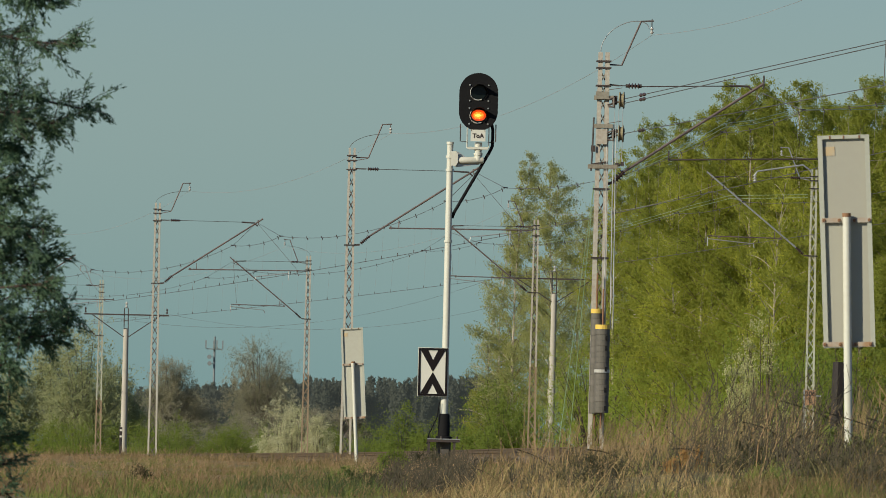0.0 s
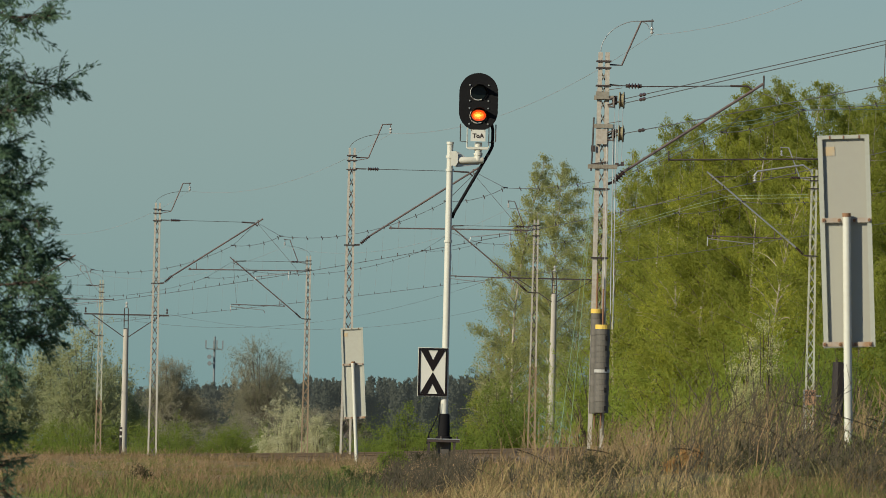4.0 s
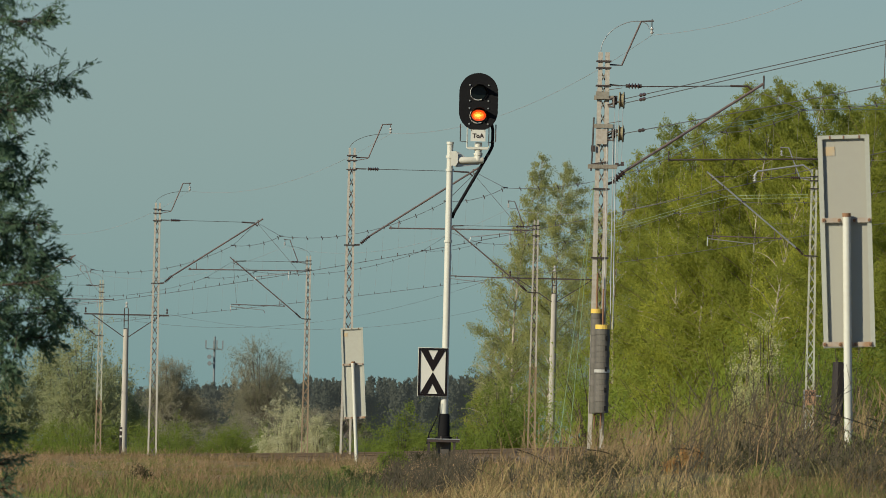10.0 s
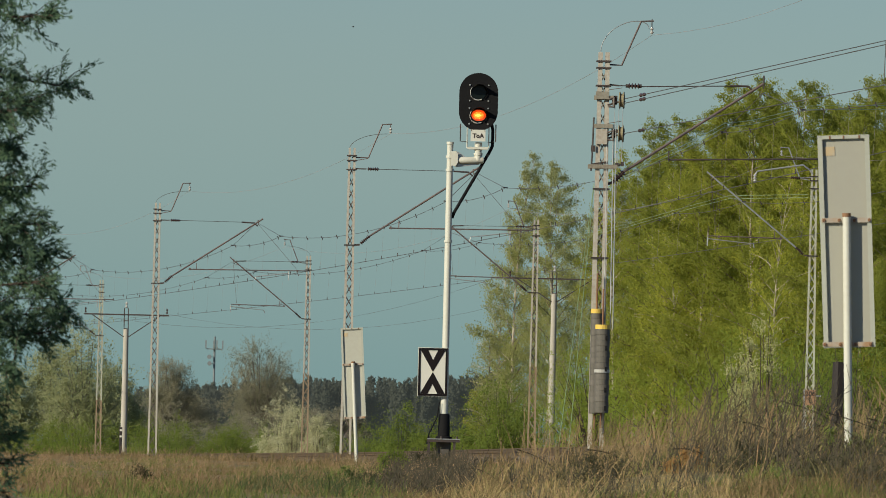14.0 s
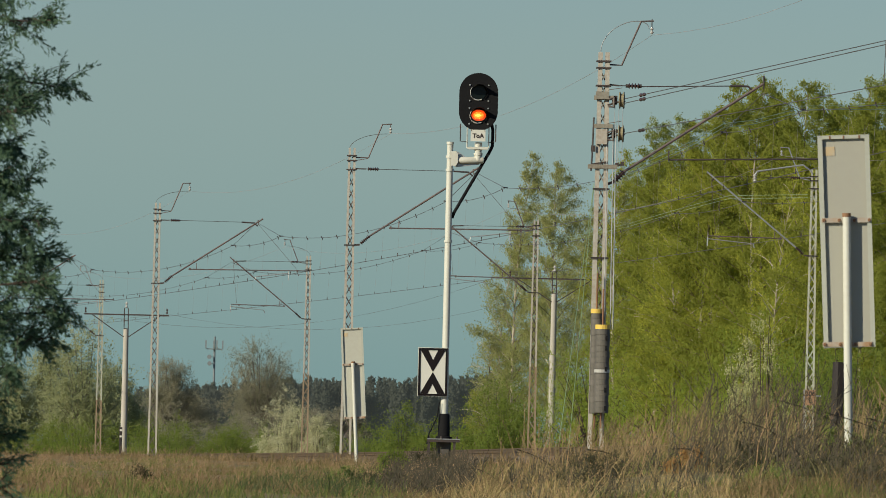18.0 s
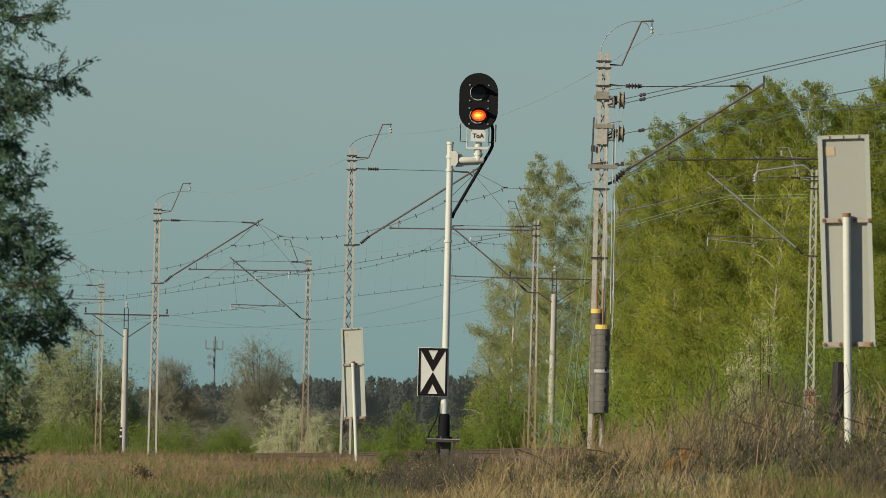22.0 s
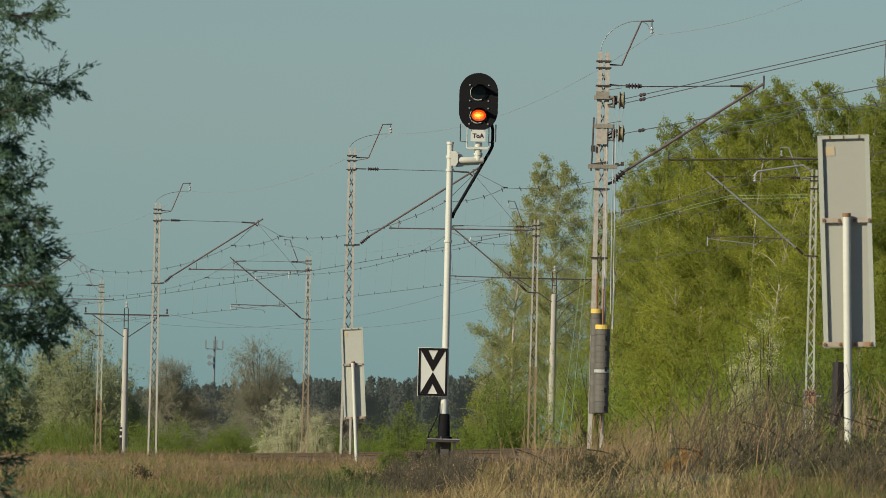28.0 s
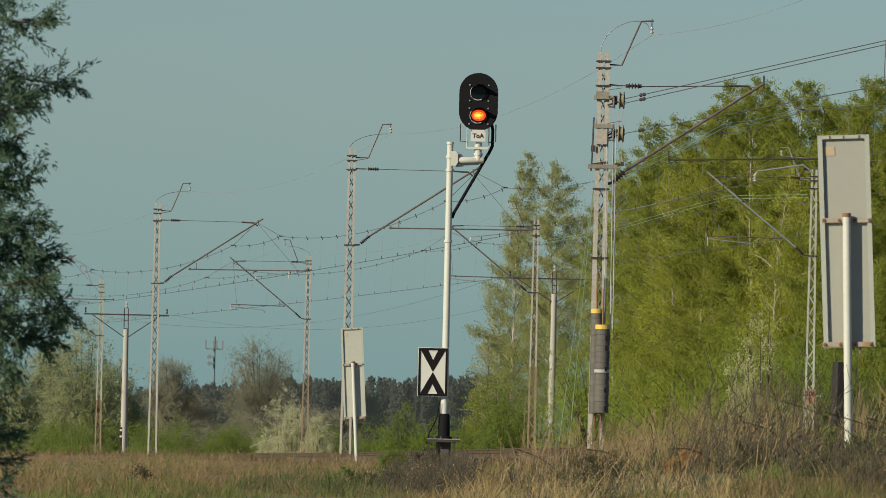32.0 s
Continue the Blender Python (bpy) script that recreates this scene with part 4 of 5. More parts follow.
def birch(where, h, spread, seed, leaves=9000, leaf=LEAF_BIRCH, bare=0.16, lag=0.0, reach=1.0, label="", white=0.06):
    """A birch: a slender pale trunk, rising limbs with hanging twigs, and a crown in pieces that sway."""
    rng, rnd = np.random.default_rng(seed), random.Random(seed)
    t = thing("birch_tree", where, label or "birch with pale trunk and fresh yellow-green leaves swaying", "tree", "birch wood")
    bend = [Vector((0.25 * math.sin(seed + 2.2 * u) * u * 2 + 0.04 * h * u ** 4, 0.2 * math.cos(seed * 1.7 + 2 * u) * u, h * u)) for u in [i / 10 for i in range(11)]]
    rad = [0.08 * (1 - 0.93 * i / 10) * (h / 13) for i in range(11)]
    at_height = lambda f: bend[min(9, int(f * 10))].lerp(bend[min(10, int(f * 10) + 1)], f * 10 - int(f * 10))
    cut = 5
    part("trunk", Shape().tube([(0, 0, -0.5)] + bend[:cut + 1], [rad[0] * 1.3] + rad[:cut + 1], 8), BARK_BIRCH, t, "white peeling birch trunk")
    pivot_top = bend[cut]
    groups = [("crown", pivot_top, Shape())] + [("bough", at_height(0.2 + 0.08 * k), Shape()) for k in range(4)]
    groups[0][2].tube([p - pivot_top for p in bend[cut:]], rad[cut:], 7, 2)
    total = 0
    limbs = []
    for i in range(60):
        f = bare + (0.985 - bare) * (i + rnd.random()) / 60
        length = spread * (0.10 + 0.90 * min(1.0, (1 - f) * 2.3) ** 0.75) * rnd.uniform(0.75, 1.1)
        limbs.append((f, length, i * 2.4 + rnd.random()))
        total += length
    for f, length, az in limbs:
        k = 0 if f > 0.52 else 1 + int(az / (math.pi / 2)) % 4
        _, pivot, s = groups[k]
        rise = rnd.uniform(0.8, 1.9) * (1.3 if f > 0.6 else 0.8)
        way = Vector((math.cos(az), math.sin(az), rise)).normalized()
        a = at_height(f) - pivot
        pts = curve_points(a, way, length * 1.25, rnd.uniform(0.15, 0.4))
        s.tube(pts, [0.025 * (1 - 0.85 * j / 6) * (1.2 - f) + 0.005 for j in range(7)], 4, 2 if rnd.random() < white else 1)
        n = int(6.6 * leaves * length / total)
        # twigs hang from the limb; leaves sit along each twig
        twigs = max(3, n // 26)
        u = rng.uniform(0.15, 1.0, twigs) ** 0.8
        p = np.array(pts)
        idx = np.minimum((u * 6).astype(int), 5)
        base = p[idx] + (p[idx + 1] - p[idx]) * (u * 6 - idx)[:, None]
        blown = float(np.clip((f - 0.5) / 0.25, 0, 1))      # the top is combed by the wind
        tdir = rng.normal(0, 0.42 - 0.2 * blown, (twigs, 3)) + np.array([way.x * 0.4 + 0.5 + 0.15 * blown, way.y * 0.4, 0.1 + 0.4 * blown])
        tlen = rng.uniform(0.4, 1.25, twigs) * (0.55 + 0.14 * spread) * (0.45 + 0.55 * min(1.0, (1 - f) * 3))
        m = n // twigs + 1
        w = rng.uniform(0.05, 1.0, (twigs, m))
        q = base[:, None, :] + tdir[:, None, :] * (tlen[:, None] * w)[:, :, None]
        q[:, :, 2] -= (tlen[:, None] * w ** 2) * 0.55
        q = q.reshape(-1, 3) + rng.normal(0, 0.11 - 0.035 * blown, (twigs * m, 3))
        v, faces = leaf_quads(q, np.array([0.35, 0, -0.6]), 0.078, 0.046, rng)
        s.arrays(v, faces, 0)
    for k, (name, pivot, s) in enumerate(groups):
        ob = part(name, s, [leaf, TWIG, BARK_BIRCH], t, at=pivot)
        tagged(ob, kind="stuff")
        MOVERS.append((ob, pivot, reach * (1.0 if k == 0 else 0.5), lag + 0.35 * k, "wood"))
    return t


def shrub(name, where, h, w, seed, leaves, leaf, label, group="", stems=14, size=0.12, clump=0.2, bark=BARK_DARK, trunk=0.0, category="shrub", sway=0.0):
    """A shrub or a round-headed tree: stems that fork outwards, and leaves in uneven clumps with gaps between."""
    rng, rnd = np.random.default_rng(seed), random.Random(seed)
    t = thing(name, where, label, category, group)
    wood, s = Shape(), Shape()
    if trunk:
        wood.tube([(0, 0, -0.4), (0.05, 0, trunk * 0.5), (0.1, 0.05, trunk)], [h * 0.022, h * 0.017, h * 0.013], 8)
    count = int(stems * 3)
    each = leaves // count
    tips = []
    for i in range(stems):
        az = i * 2.4 + rnd.random()
        lift = rnd.uniform(0.25, 1.0)
        out = w * math.sqrt(max(0.02, 1 - (lift * 0.97) ** 2)) * rnd.uniform(0.55, 1.0)
        tip = Vector((math.cos(az) * out, math.sin(az) * out, trunk + (h - trunk) * lift * rnd.uniform(0.9, 1.04)))
        root = Vector((0.1 * math.cos(az), 0.1 * math.sin(az), trunk * rnd.uniform(0.6, 1.0) - (0 if trunk else 0.15)))
        mid = root.lerp(tip, 0.5) + Vector((0, 0, 0.1 * h))
        wood.tube([root, mid, tip], [h * 0.006, h * 0.0035, h * 0.0012], 5)
        tips += [tip, mid.lerp(tip, rnd.uniform(0.2, 0.7)), root.lerp(mid, rnd.uniform(0.6, 1.0)) + Vector((rnd.gauss(0, 1), rnd.gauss(0, 1), 0)) * w * 0.2]
    for c in tips:
        c = np.array(c)
        n_twig = max(4, each // 18)
        ends = c + rng.normal(0, 1, (n_twig, 3)) * np.array([clump * w * 1.1, clump * w * 1.1, clump * min(h * 0.75, w * 1.15)])
        u = rng.uniform(0, 1, (n_twig, 18))[:, :, None]
        q = (c + (ends - c)[:, None, :] * (0.35 + 0.75 * u)).reshape(-1, 3) + rng.normal(0, size * 0.8, (n_twig * 18, 3))
        q[:, 2] = np.maximum(q[:, 2], 0.02)
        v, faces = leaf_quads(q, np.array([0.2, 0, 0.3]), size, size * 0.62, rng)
        s.arrays(v, faces, 0)
    part("trunk" if trunk else "stem_base", wood, bark, t)
    crown = part("crown", s, leaf, t)
    if sway:
        MOVERS.append((crown, Vector((0, 0, 0)), sway, rnd.random() * 2, "wood"))
    return t


def branching_tree(name, where, h, w, seed, leaf, per_twig, size, label, group="", bark=BARK_GREY, category="tree"):
    """A round-headed tree whose trunk forks again and again into fine twigs with leaves or buds."""
    rng, rnd = np.random.default_rng(seed), random.Random(seed)
    t = thing(name, where, label, category, group)
    wood, s, ends = Shape(), Shape(), []

    def grow(a, way, length, radius, level):
        b = a + way * length
        mid = a.lerp(b, 0.5) + Vector((rnd.gauss(0, 0.04), rnd.gauss(0, 0.04), rnd.gauss(0, 0.03))) * length
        wood.tube([a, mid, b], [radius, radius * 0.8, radius * 0.6], 6 if level < 2 else 3)
        if level == 6:
            ends.append((mid, b))
            return
        for k in range(3 if level else 5):
            out = Vector((rnd.gauss(0, 1), rnd.gauss(0, 1), rnd.gauss(0.15, 0.55)))
            turned = (way * (0.9 if level else 0.75) + out.normalized() * (0.62 if level else 0.85)).normalized()
            turned = Vector((turned.x * w / (h * 0.28), turned.y * w / (h * 0.28), turned.z)).normalized()
            grow(mid.lerp(b, rnd.uniform(0.3, 1.0)), turned, length * rnd.uniform(0.60, 0.82), radius * 0.6, level + 1)

    grow(Vector((0, 0, -0.3)), Vector((rnd.gauss(0, 0.05), 0, 1)).normalized(), h * 0.29, h * 0.011, 0)
    a, b = np.array([e[0] for e in ends]), np.array([e[1] for e in ends])
    u = rng.uniform(0, 1.25, (len(ends), per_twig))[:, :, None]
    q = (a[:, None, :] + (b - a)[:, None, :] * u).reshape(-1, 3) + rng.normal(0, size * 1.5, (len(ends) * per_twig, 3))
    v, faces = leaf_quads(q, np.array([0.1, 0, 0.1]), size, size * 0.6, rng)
    s.arrays(v, faces, 0)
    part("trunk", wood, bark, t)
    part("crown", s, leaf, t)
    return t


# birches behind the tracks: x, y, height, spread
for i, (x, y, h, sp, n, leaf) in enumerate((
        (3.25, 432, 13.3, 2.1, 4600, LEAF_YOUNG), (4.6, 428, 12.9, 2.1, 5400, LEAF_YOUNG), (6.2, 440, 11.3, 2.3, 5000, LEAF_YOUNG),
        (7.3, 416, 12.0, 2.0, 5000, LEAF_YOUNG), (8.5, 402, 12.3, 2.3, 9000, LEAF_BIRCH), (9.4, 390, 12.4, 2.4, 10000, LEAF_BIRCH),
        (10.4, 383, 13.2, 2.6, 11000, LEAF_BIRCH), (11.6, 371, 13.3, 2.7, 12000, LEAF_BIRCH), (12.9, 378, 13.5, 2.8, 11000, LEAF_BIRCH),
        (13.6, 366, 12.4, 2.7, 11000, LEAF_BIRCH), (14.8, 373, 13.4, 2.6, 11000, LEAF_BIRCH), (15.6, 364, 13.0, 2.8, 11000, LEAF_BIRCH),
        (16.7, 357, 12.9, 2.8, 11000, LEAF_BIRCH), (18.0, 362, 12.6, 2.6, 9000, LEAF_BIRCH), (11.0, 398, 11.5, 2.6, 8000, LEAF_BIRCH),
        (14.2, 396, 12.2, 2.8, 8000, LEAF_BIRCH), (17.4, 390, 12.6, 2.8, 8000, LEAF_BIRCH), (9.0, 404, 12.6, 2.6, 7000, LEAF_BIRCH), (12.4, 402, 13.4, 2.8, 7000, LEAF_BIRCH), (15.8, 400, 13.6, 2.8, 6000, LEAF_BIRCH), (8.72, 373, 10.6, 1.9, 1500, LEAF_BIRCH), (12.15, 360, 10.6, 1.7, 1500, LEAF_BIRCH), (3.0, 452, 5.6, 1.4, 2000, LEAF_BIRCH), (2.75, 446, 9.6, 1.5, 1100, LEAF_YOUNG), (1.75, 458, 3.0, 1.3, 1000, LEAF_BIRCH), (2.35, 446, 6.6, 1.3, 700, LEAF_YOUNG))):
    birch((x, y, land(x, y) - 0.1), h + (0.8 if i < 5 else 0.35 if i < 20 else 1.0), sp, 11 + i * 3, n if i < 5 or i > 19 else int(n * (0.5 if y > 388 else 0.7)), LEAF_LIME if i in (5, 6, 7, 9, 20, 21) else LEAF_DEEP if leaf is LEAF_BIRCH and (i % 3 == 1 or x > 15) else leaf, lag=(i * 0.37) % 1.4, reach=1.0 if i > 2 else 0.8, white=0.7 if i in (20, 21, 23) else 0.35 if leaf is LEAF_YOUNG else 0.06,
          label="slender birch with sparse pale young leaves swaying" if leaf is LEAF_YOUNG else "")
# the tallest birches of the wood: x, y, height of the tip, spread
for i, (x, y, top, sp, n) in enumerate((
        (7.13, 400, 15.56, 1.3, 3200), (8.34, 385, 16.13, 1.8, 7000), (8.83, 378, 16.07, 1.8, 7000), (9.58, 372, 16.18, 2.0, 8000), (10.24, 372, 17.05, 2.2, 9000), (11.72, 368, 17.02, 2.3, 10000), (12.5, 374, 16.75, 2.0, 8000), (12.96, 366, 16.9, 2.4, 10000), (13.75, 370, 16.41, 2.2, 8000), (14.71, 362, 15.6, 2.2, 8000), (15.3, 358, 16.58, 2.5, 10000), (16.33, 362, 16.98, 2.5, 8000))):
    birch((x, y, land(x, y) - 0.1), top - land(x, y), sp * 1.45, 211 + i * 5, int(n * 0.9), LEAF_DEEP if i % 3 or x > 14 else LEAF_BIRCH, lag=(i * 0.31) % 1.2, white=0.14)
# undergrowth along the wood
for i in range(26):
    rnd = random.Random(900 + i)
    y = 432 - i * 4.2 + rnd.uniform(-3, 3)
    x = mast_line(y) + 22.6 + rnd.uniform(-0.8, 3.2)
    h = rnd.uniform(2.6, 5.2) + (1.7 if 9 < i < 22 else -1.6 if i < 3 else 0.0)
    shrub("shrub", (x, y, land(x, y) - 0.1), h, h * 0.5, 300 + i, 9000, LEAF_WOODSIDE if 8 < i < 21 else LEAF_SHRUB, "leafy green shrub at the edge of the birch wood", "woodside shrubs", stems=22, size=0.08, clump=0.22, sway=0.4)
for i, (x, y, h, w) in enumerate(((10.78, 330, 5.5, 1.2), (10.05, 326, 4.1, 0.85), (9.75, 322, 3.0, 0.7))):
    shrub("blossoming_shrub", (x, y, land(x, y) - 0.1), h, w, 40 + i, 5200, LEAF_PALE_BLOSSOM, "shrub with pale blossom before the birch wood", "blossoming shrubs", stems=20, size=0.08, clump=0.2, sway=0.5)
# beyond the tracks on the other side
for i, (x, y, h, w) in enumerate(((-7.6, 478, 4.1, 1.5), (-6.9, 474, 3.4, 1.2), (-5.7, 470, 2.9, 1.0))):
    shrub("blossoming_shrub", (x, y, land(x, y) - 0.2), h, w, 60 + i, 15000, LEAF_BLOSSOM, "whitish blossoming shrub by the railway", "blossoming shrubs", stems=30, size=0.06, clump=0.15)
for i in range(34):
    rnd = random.Random(100 + i)
    y = rnd.uniform(500, 540)
    x = -25 + i * 0.86 + rnd.uniform(-0.5, 0.5)
    h = rnd.uniform(2.1, 2.9) + (0.1 if 22 < i < 30 else 0.0)
    shrub("shrub", (x, y, land(x, y) - 0.3), h, h * 0.6, 500 + i, 7500, LEAF_SHRUB, "low green shrub beyond the railway tracks", "railway shrubs", stems=22, size=0.075, clump=0.24)
for x, y, h, w, k in ((-20.6, 575, 8.6, 2.7, 71), (-23.0, 590, 7.4, 2.6, 72), (-19.0, 580, 6.4, 1.9, 73), (-25.4, 585, 6.2, 2.4, 74)):
    shrub("willow_tree", (x, y, 2.0), h, w, k, 22000, LEAF_SALLOW, "round grey-green willow tree beyond the tracks", "distant willows", 44, 0.13, 0.19, BARK_GREY, 1.2, "tree")
for i, (x, y, h, w, n) in enumerate(((-20.0, 745, 7.6, 2.4, 3000), (-13.6, 740, 7.8, 2.4, 3200), (-21.5, 760, 8.0, 2.6, 2600),
                                     (-10.5, 750, 7.0, 2.2, 2200), (-8.4, 780, 6.6, 2.0, 2000))):
    branching_tree("bare_tree", (x, y, 2.2), h * 1.1, w, 80 + i, LEAF_BROWN, 14, 0.1, "nearly bare brownish tree with fine twigs and buds", "distant trees")
for i in range(11):
    rnd = random.Random(40 + i)
    x, y = -23.5 + i * 1.55 + rnd.uniform(-0.4, 0.4), 640 + rnd.uniform(-15, 15)
    shrub("budding_bush", (x, y, 2.0), rnd.uniform(3.4, 5.0), 1.9, 170 + i, 8000, LEAF_BROWN, "dense brownish budding bush beyond the railway", "budding bushes", 26, 0.1, 0.22, BARK_GREY)
for x, y, h, w, k in ((-13.3, 730, 9.8, 3.5, 191), (-19.6, 720, 8.4, 2.3, 192)):
    shrub("bare_tree", (x, y, 2.0), h, w, k, 40000, LEAF_BROWN, "round brownish tree with fine twigs and buds", "distant trees", 40, 0.085, 0.16, BARK_GREY, 3.6, "tree")
# far wood: a closed row of pines and bare trees at the skyline
rng = np.random.default_rng(5)
s = Shape()
for row, (depth, count) in enumerate(((1380, 150), (1400, 150))):
    for i in range(count):
        x, y = -44 + i * 0.36 + rng.uniform(-0.4, 0.4), depth + rng.uniform(-6, 6)
        crest = float(np.interp(x, (-42, -38, -30, -17, -14, -7.8, 0, 3.2, 6, 14), (14.3, 14.7, 15.6, 16.9, 16.2, 16.7, 16.8, 17.8, 17.6, 17.0)))
        h = crest - 5.0 + 1.3 * noise.noise((x * 0.45, 3 + row, 0)) + rng.uniform(-1.2, 0.4)
        n = 420
        f = rng.uniform(0, 1, n) ** 0.8
        pointed = rng.random() < 0.45
        r = ((1 - f) * 1.5 + 0.08 if pointed else np.sqrt(np.maximum(0.0, 1 - f * f)) * 1.25) * rng.uniform(0.0, 1.0, n) ** 0.5
        a = rng.uniform(0, 6.28, n)
        q = np.stack([x + r * np.cos(a), y + r * np.sin(a), 5.0 + h * f], 1)
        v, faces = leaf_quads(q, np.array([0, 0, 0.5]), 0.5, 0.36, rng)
        s.arrays(v, faces, 0)
tagged(part("far_wood", s, LEAF_FAR_HAZE), "dark distant wood of pines and bare trees, haze painted in", "wood", kind="stuff")

# telephone tower
o = thing("telephone_tower", (-34.3, 1500, 3), "thin grey telephone tower with antenna arms", "tower")
s = Shape().tube([(0, 0, 0), (0, 0, 21.2)], [0.24, 0.15], 10)
part("shaft", s, TOWER_GREY, o)
part("platform", Shape().box((0, 0, 19.3), (2.4, 1.2, 0.16)), TOWER_GREY, o)
for x in (-1.3, -0.1, 0.35, 1.25):
    part("antenna", Shape().box((x, -0.7, 20.0), (0.2, 0.25, 1.2)), TOWER_GREY, o)
for x, z in ((-0.75, 18.1), (-0.7, 17.1)):
    part("dish", Shape().prism(circle(0.33, 14, x, z), -0.9, -0.6), TOWER_GREY, o)
part("dish_arm", Shape().bar((-0.75, -0.5, 18.1), (0, 0, 18.1), 0.1).bar((-0.7, -0.5, 17.1), (0, 0, 17.1), 0.1), TOWER_GREY, o)


# ---- the near willow ----
def near_willow(where):
    """A willow close by: its trunk stands outside the view, its boughs reach in and sway."""
    rng, rnd = np.random.default_rng(77), random.Random(77)
    t = thing("willow_tree", where, "leafy dark green willow with narrow leaves swaying in wind", "tree")
    part("trunk", Shape().tube([(-0.5, 0, -0.3), (-0.45, 0, 1.2), (-0.3, 0.1, 2.8), (-0.35, 0, 4.6), (-0.2, 0, 6.5)], [0.2, 0.16, 0.13, 0.1, 0.03], 12), BARK_DARK, t, smooth=True)
    # bough: where it leaves the trunk, its tip, twigs, which wind
    boughs = ((3.45, (1.18, 3.64), 44, "gust"), (3.2, (1.30, 3.32), 46, "gust"), (2.95, (1.43, 2.96), 40, "gust"), (2.75, (1.18, 2.86), 54, "gust"), (2.5, (1.12, 2.78), 56, "calm"),
              (2.25, (1.08, 2.58), 52, "calm"), (2.0, (1.2, 2.36), 60, "calm"), (1.75, (1.28, 2.12), 70, "calm"), (1.55, (1.34, 1.93), 72, "calm"), (1.3, (1.35, 1.76), 66, "calm"),
              (1.15, (1.44, 1.60), 58, "calm"), (0.95, (1.34, 1.45), 60, "calm"), (0.8, (1.14, 1.25), 54, "calm"), (0.62, (1.10, 1.03), 48, "calm"), (0.5, (1.12, 0.84), 30, "calm"),
              (0.3, (1.1, 0.66), 22, "calm"), (0.2, (1.1, 0.50), 20, "calm"))
    for i, (z0, (tx, tz), twigs, wind) in enumerate(boughs):
        a = Vector((-0.4, 0, z0))
        tip = Vector((tx + 0.02, rnd.uniform(-0.8, 0.5), tz))
        mid = a.lerp(tip, 0.55) + Vector((0, 0, 0.12))
        s = Shape()
        line = [Vector((0, 0, 0)).lerp(mid - a, u) if u <= 1 else (mid - a).lerp(tip - a, u - 1) for u in (0, 0.5, 1, 1.5, 2)]
        s.tube(line, [0.03, 0.02, 0.012, 0.008, 0.004], 6, 1)
        for k in range(twigs):
            u = rnd.uniform(0.35, 1.0) ** 0.7
            p = line[min(3, int(u * 4))].lerp(line[min(4, int(u * 4) + 1)], u * 4 - int(u * 4))
            reach = 0.42 * (1.12 - u) + 0.07
            end = p + Vector((rnd.gauss(0.35, 0.5), rnd.gauss(0, 0.8), rnd.gauss(-0.05, 0.6))) * reach
            s.tube([p, p.lerp(end, 0.5) + Vector((0, 0, 0.02)), end], [0.004, 0.003, 0.001], 4, 1)
            n = rnd.randint(36, 60)
            w = np.linspace(0.1, 1.05, n)[:, None]
            q = np.array(p) + (np.array(end) - np.array(p)) * w + rng.normal(0, 0.012, (n, 3))
            d = np.array((end - p).normalized()) * 0.9 + np.array([0.15, 0, -0.2])
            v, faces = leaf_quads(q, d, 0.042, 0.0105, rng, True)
            s.arrays(v, faces, 0)
        ob = part("bough", s, [LEAF_WILLOW, BARK_DARK], t, at=a)
        MOVERS.append((ob, a, 1.0, 0.21 * i, wind))
    # the inner crown
    s = Shape()
    n = 2300
    z = rng.uniform(0.8, 5.6, n)
    out = np.interp(z, (0.2, 0.9, 1.5, 2.2, 2.6, 3.0, 3.4, 4.5, 5.6), (0.75, 0.95, 1.22, 1.2, 1.06, 1.08, 1.12, 0.9, 0.3))
    base = np.stack([rng.uniform(-1.6, 1, n) * out, rng.uniform(-1.2, 1.2, n), z], 1)
    w = rng.uniform(0, 1, (n, 30))[:, :, None]
    d = np.clip(rng.normal(0, 0.2, (n, 3)), -0.32, 0.32)
    q = (base[:, None, :] + d[:, None, :] * w).reshape(-1, 3) + rng.normal(0, 0.018, (n * 30, 3))
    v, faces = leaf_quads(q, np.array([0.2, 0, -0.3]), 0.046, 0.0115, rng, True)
    s.arrays(v, faces, 0)
    ob = part("inner_crown", s, LEAF_WILLOW, t)
    MOVERS.append((ob, Vector((0, 0, 0)), 0.5, 0.4, "calm"))


near_willow((-3.72, 60, 0.95))


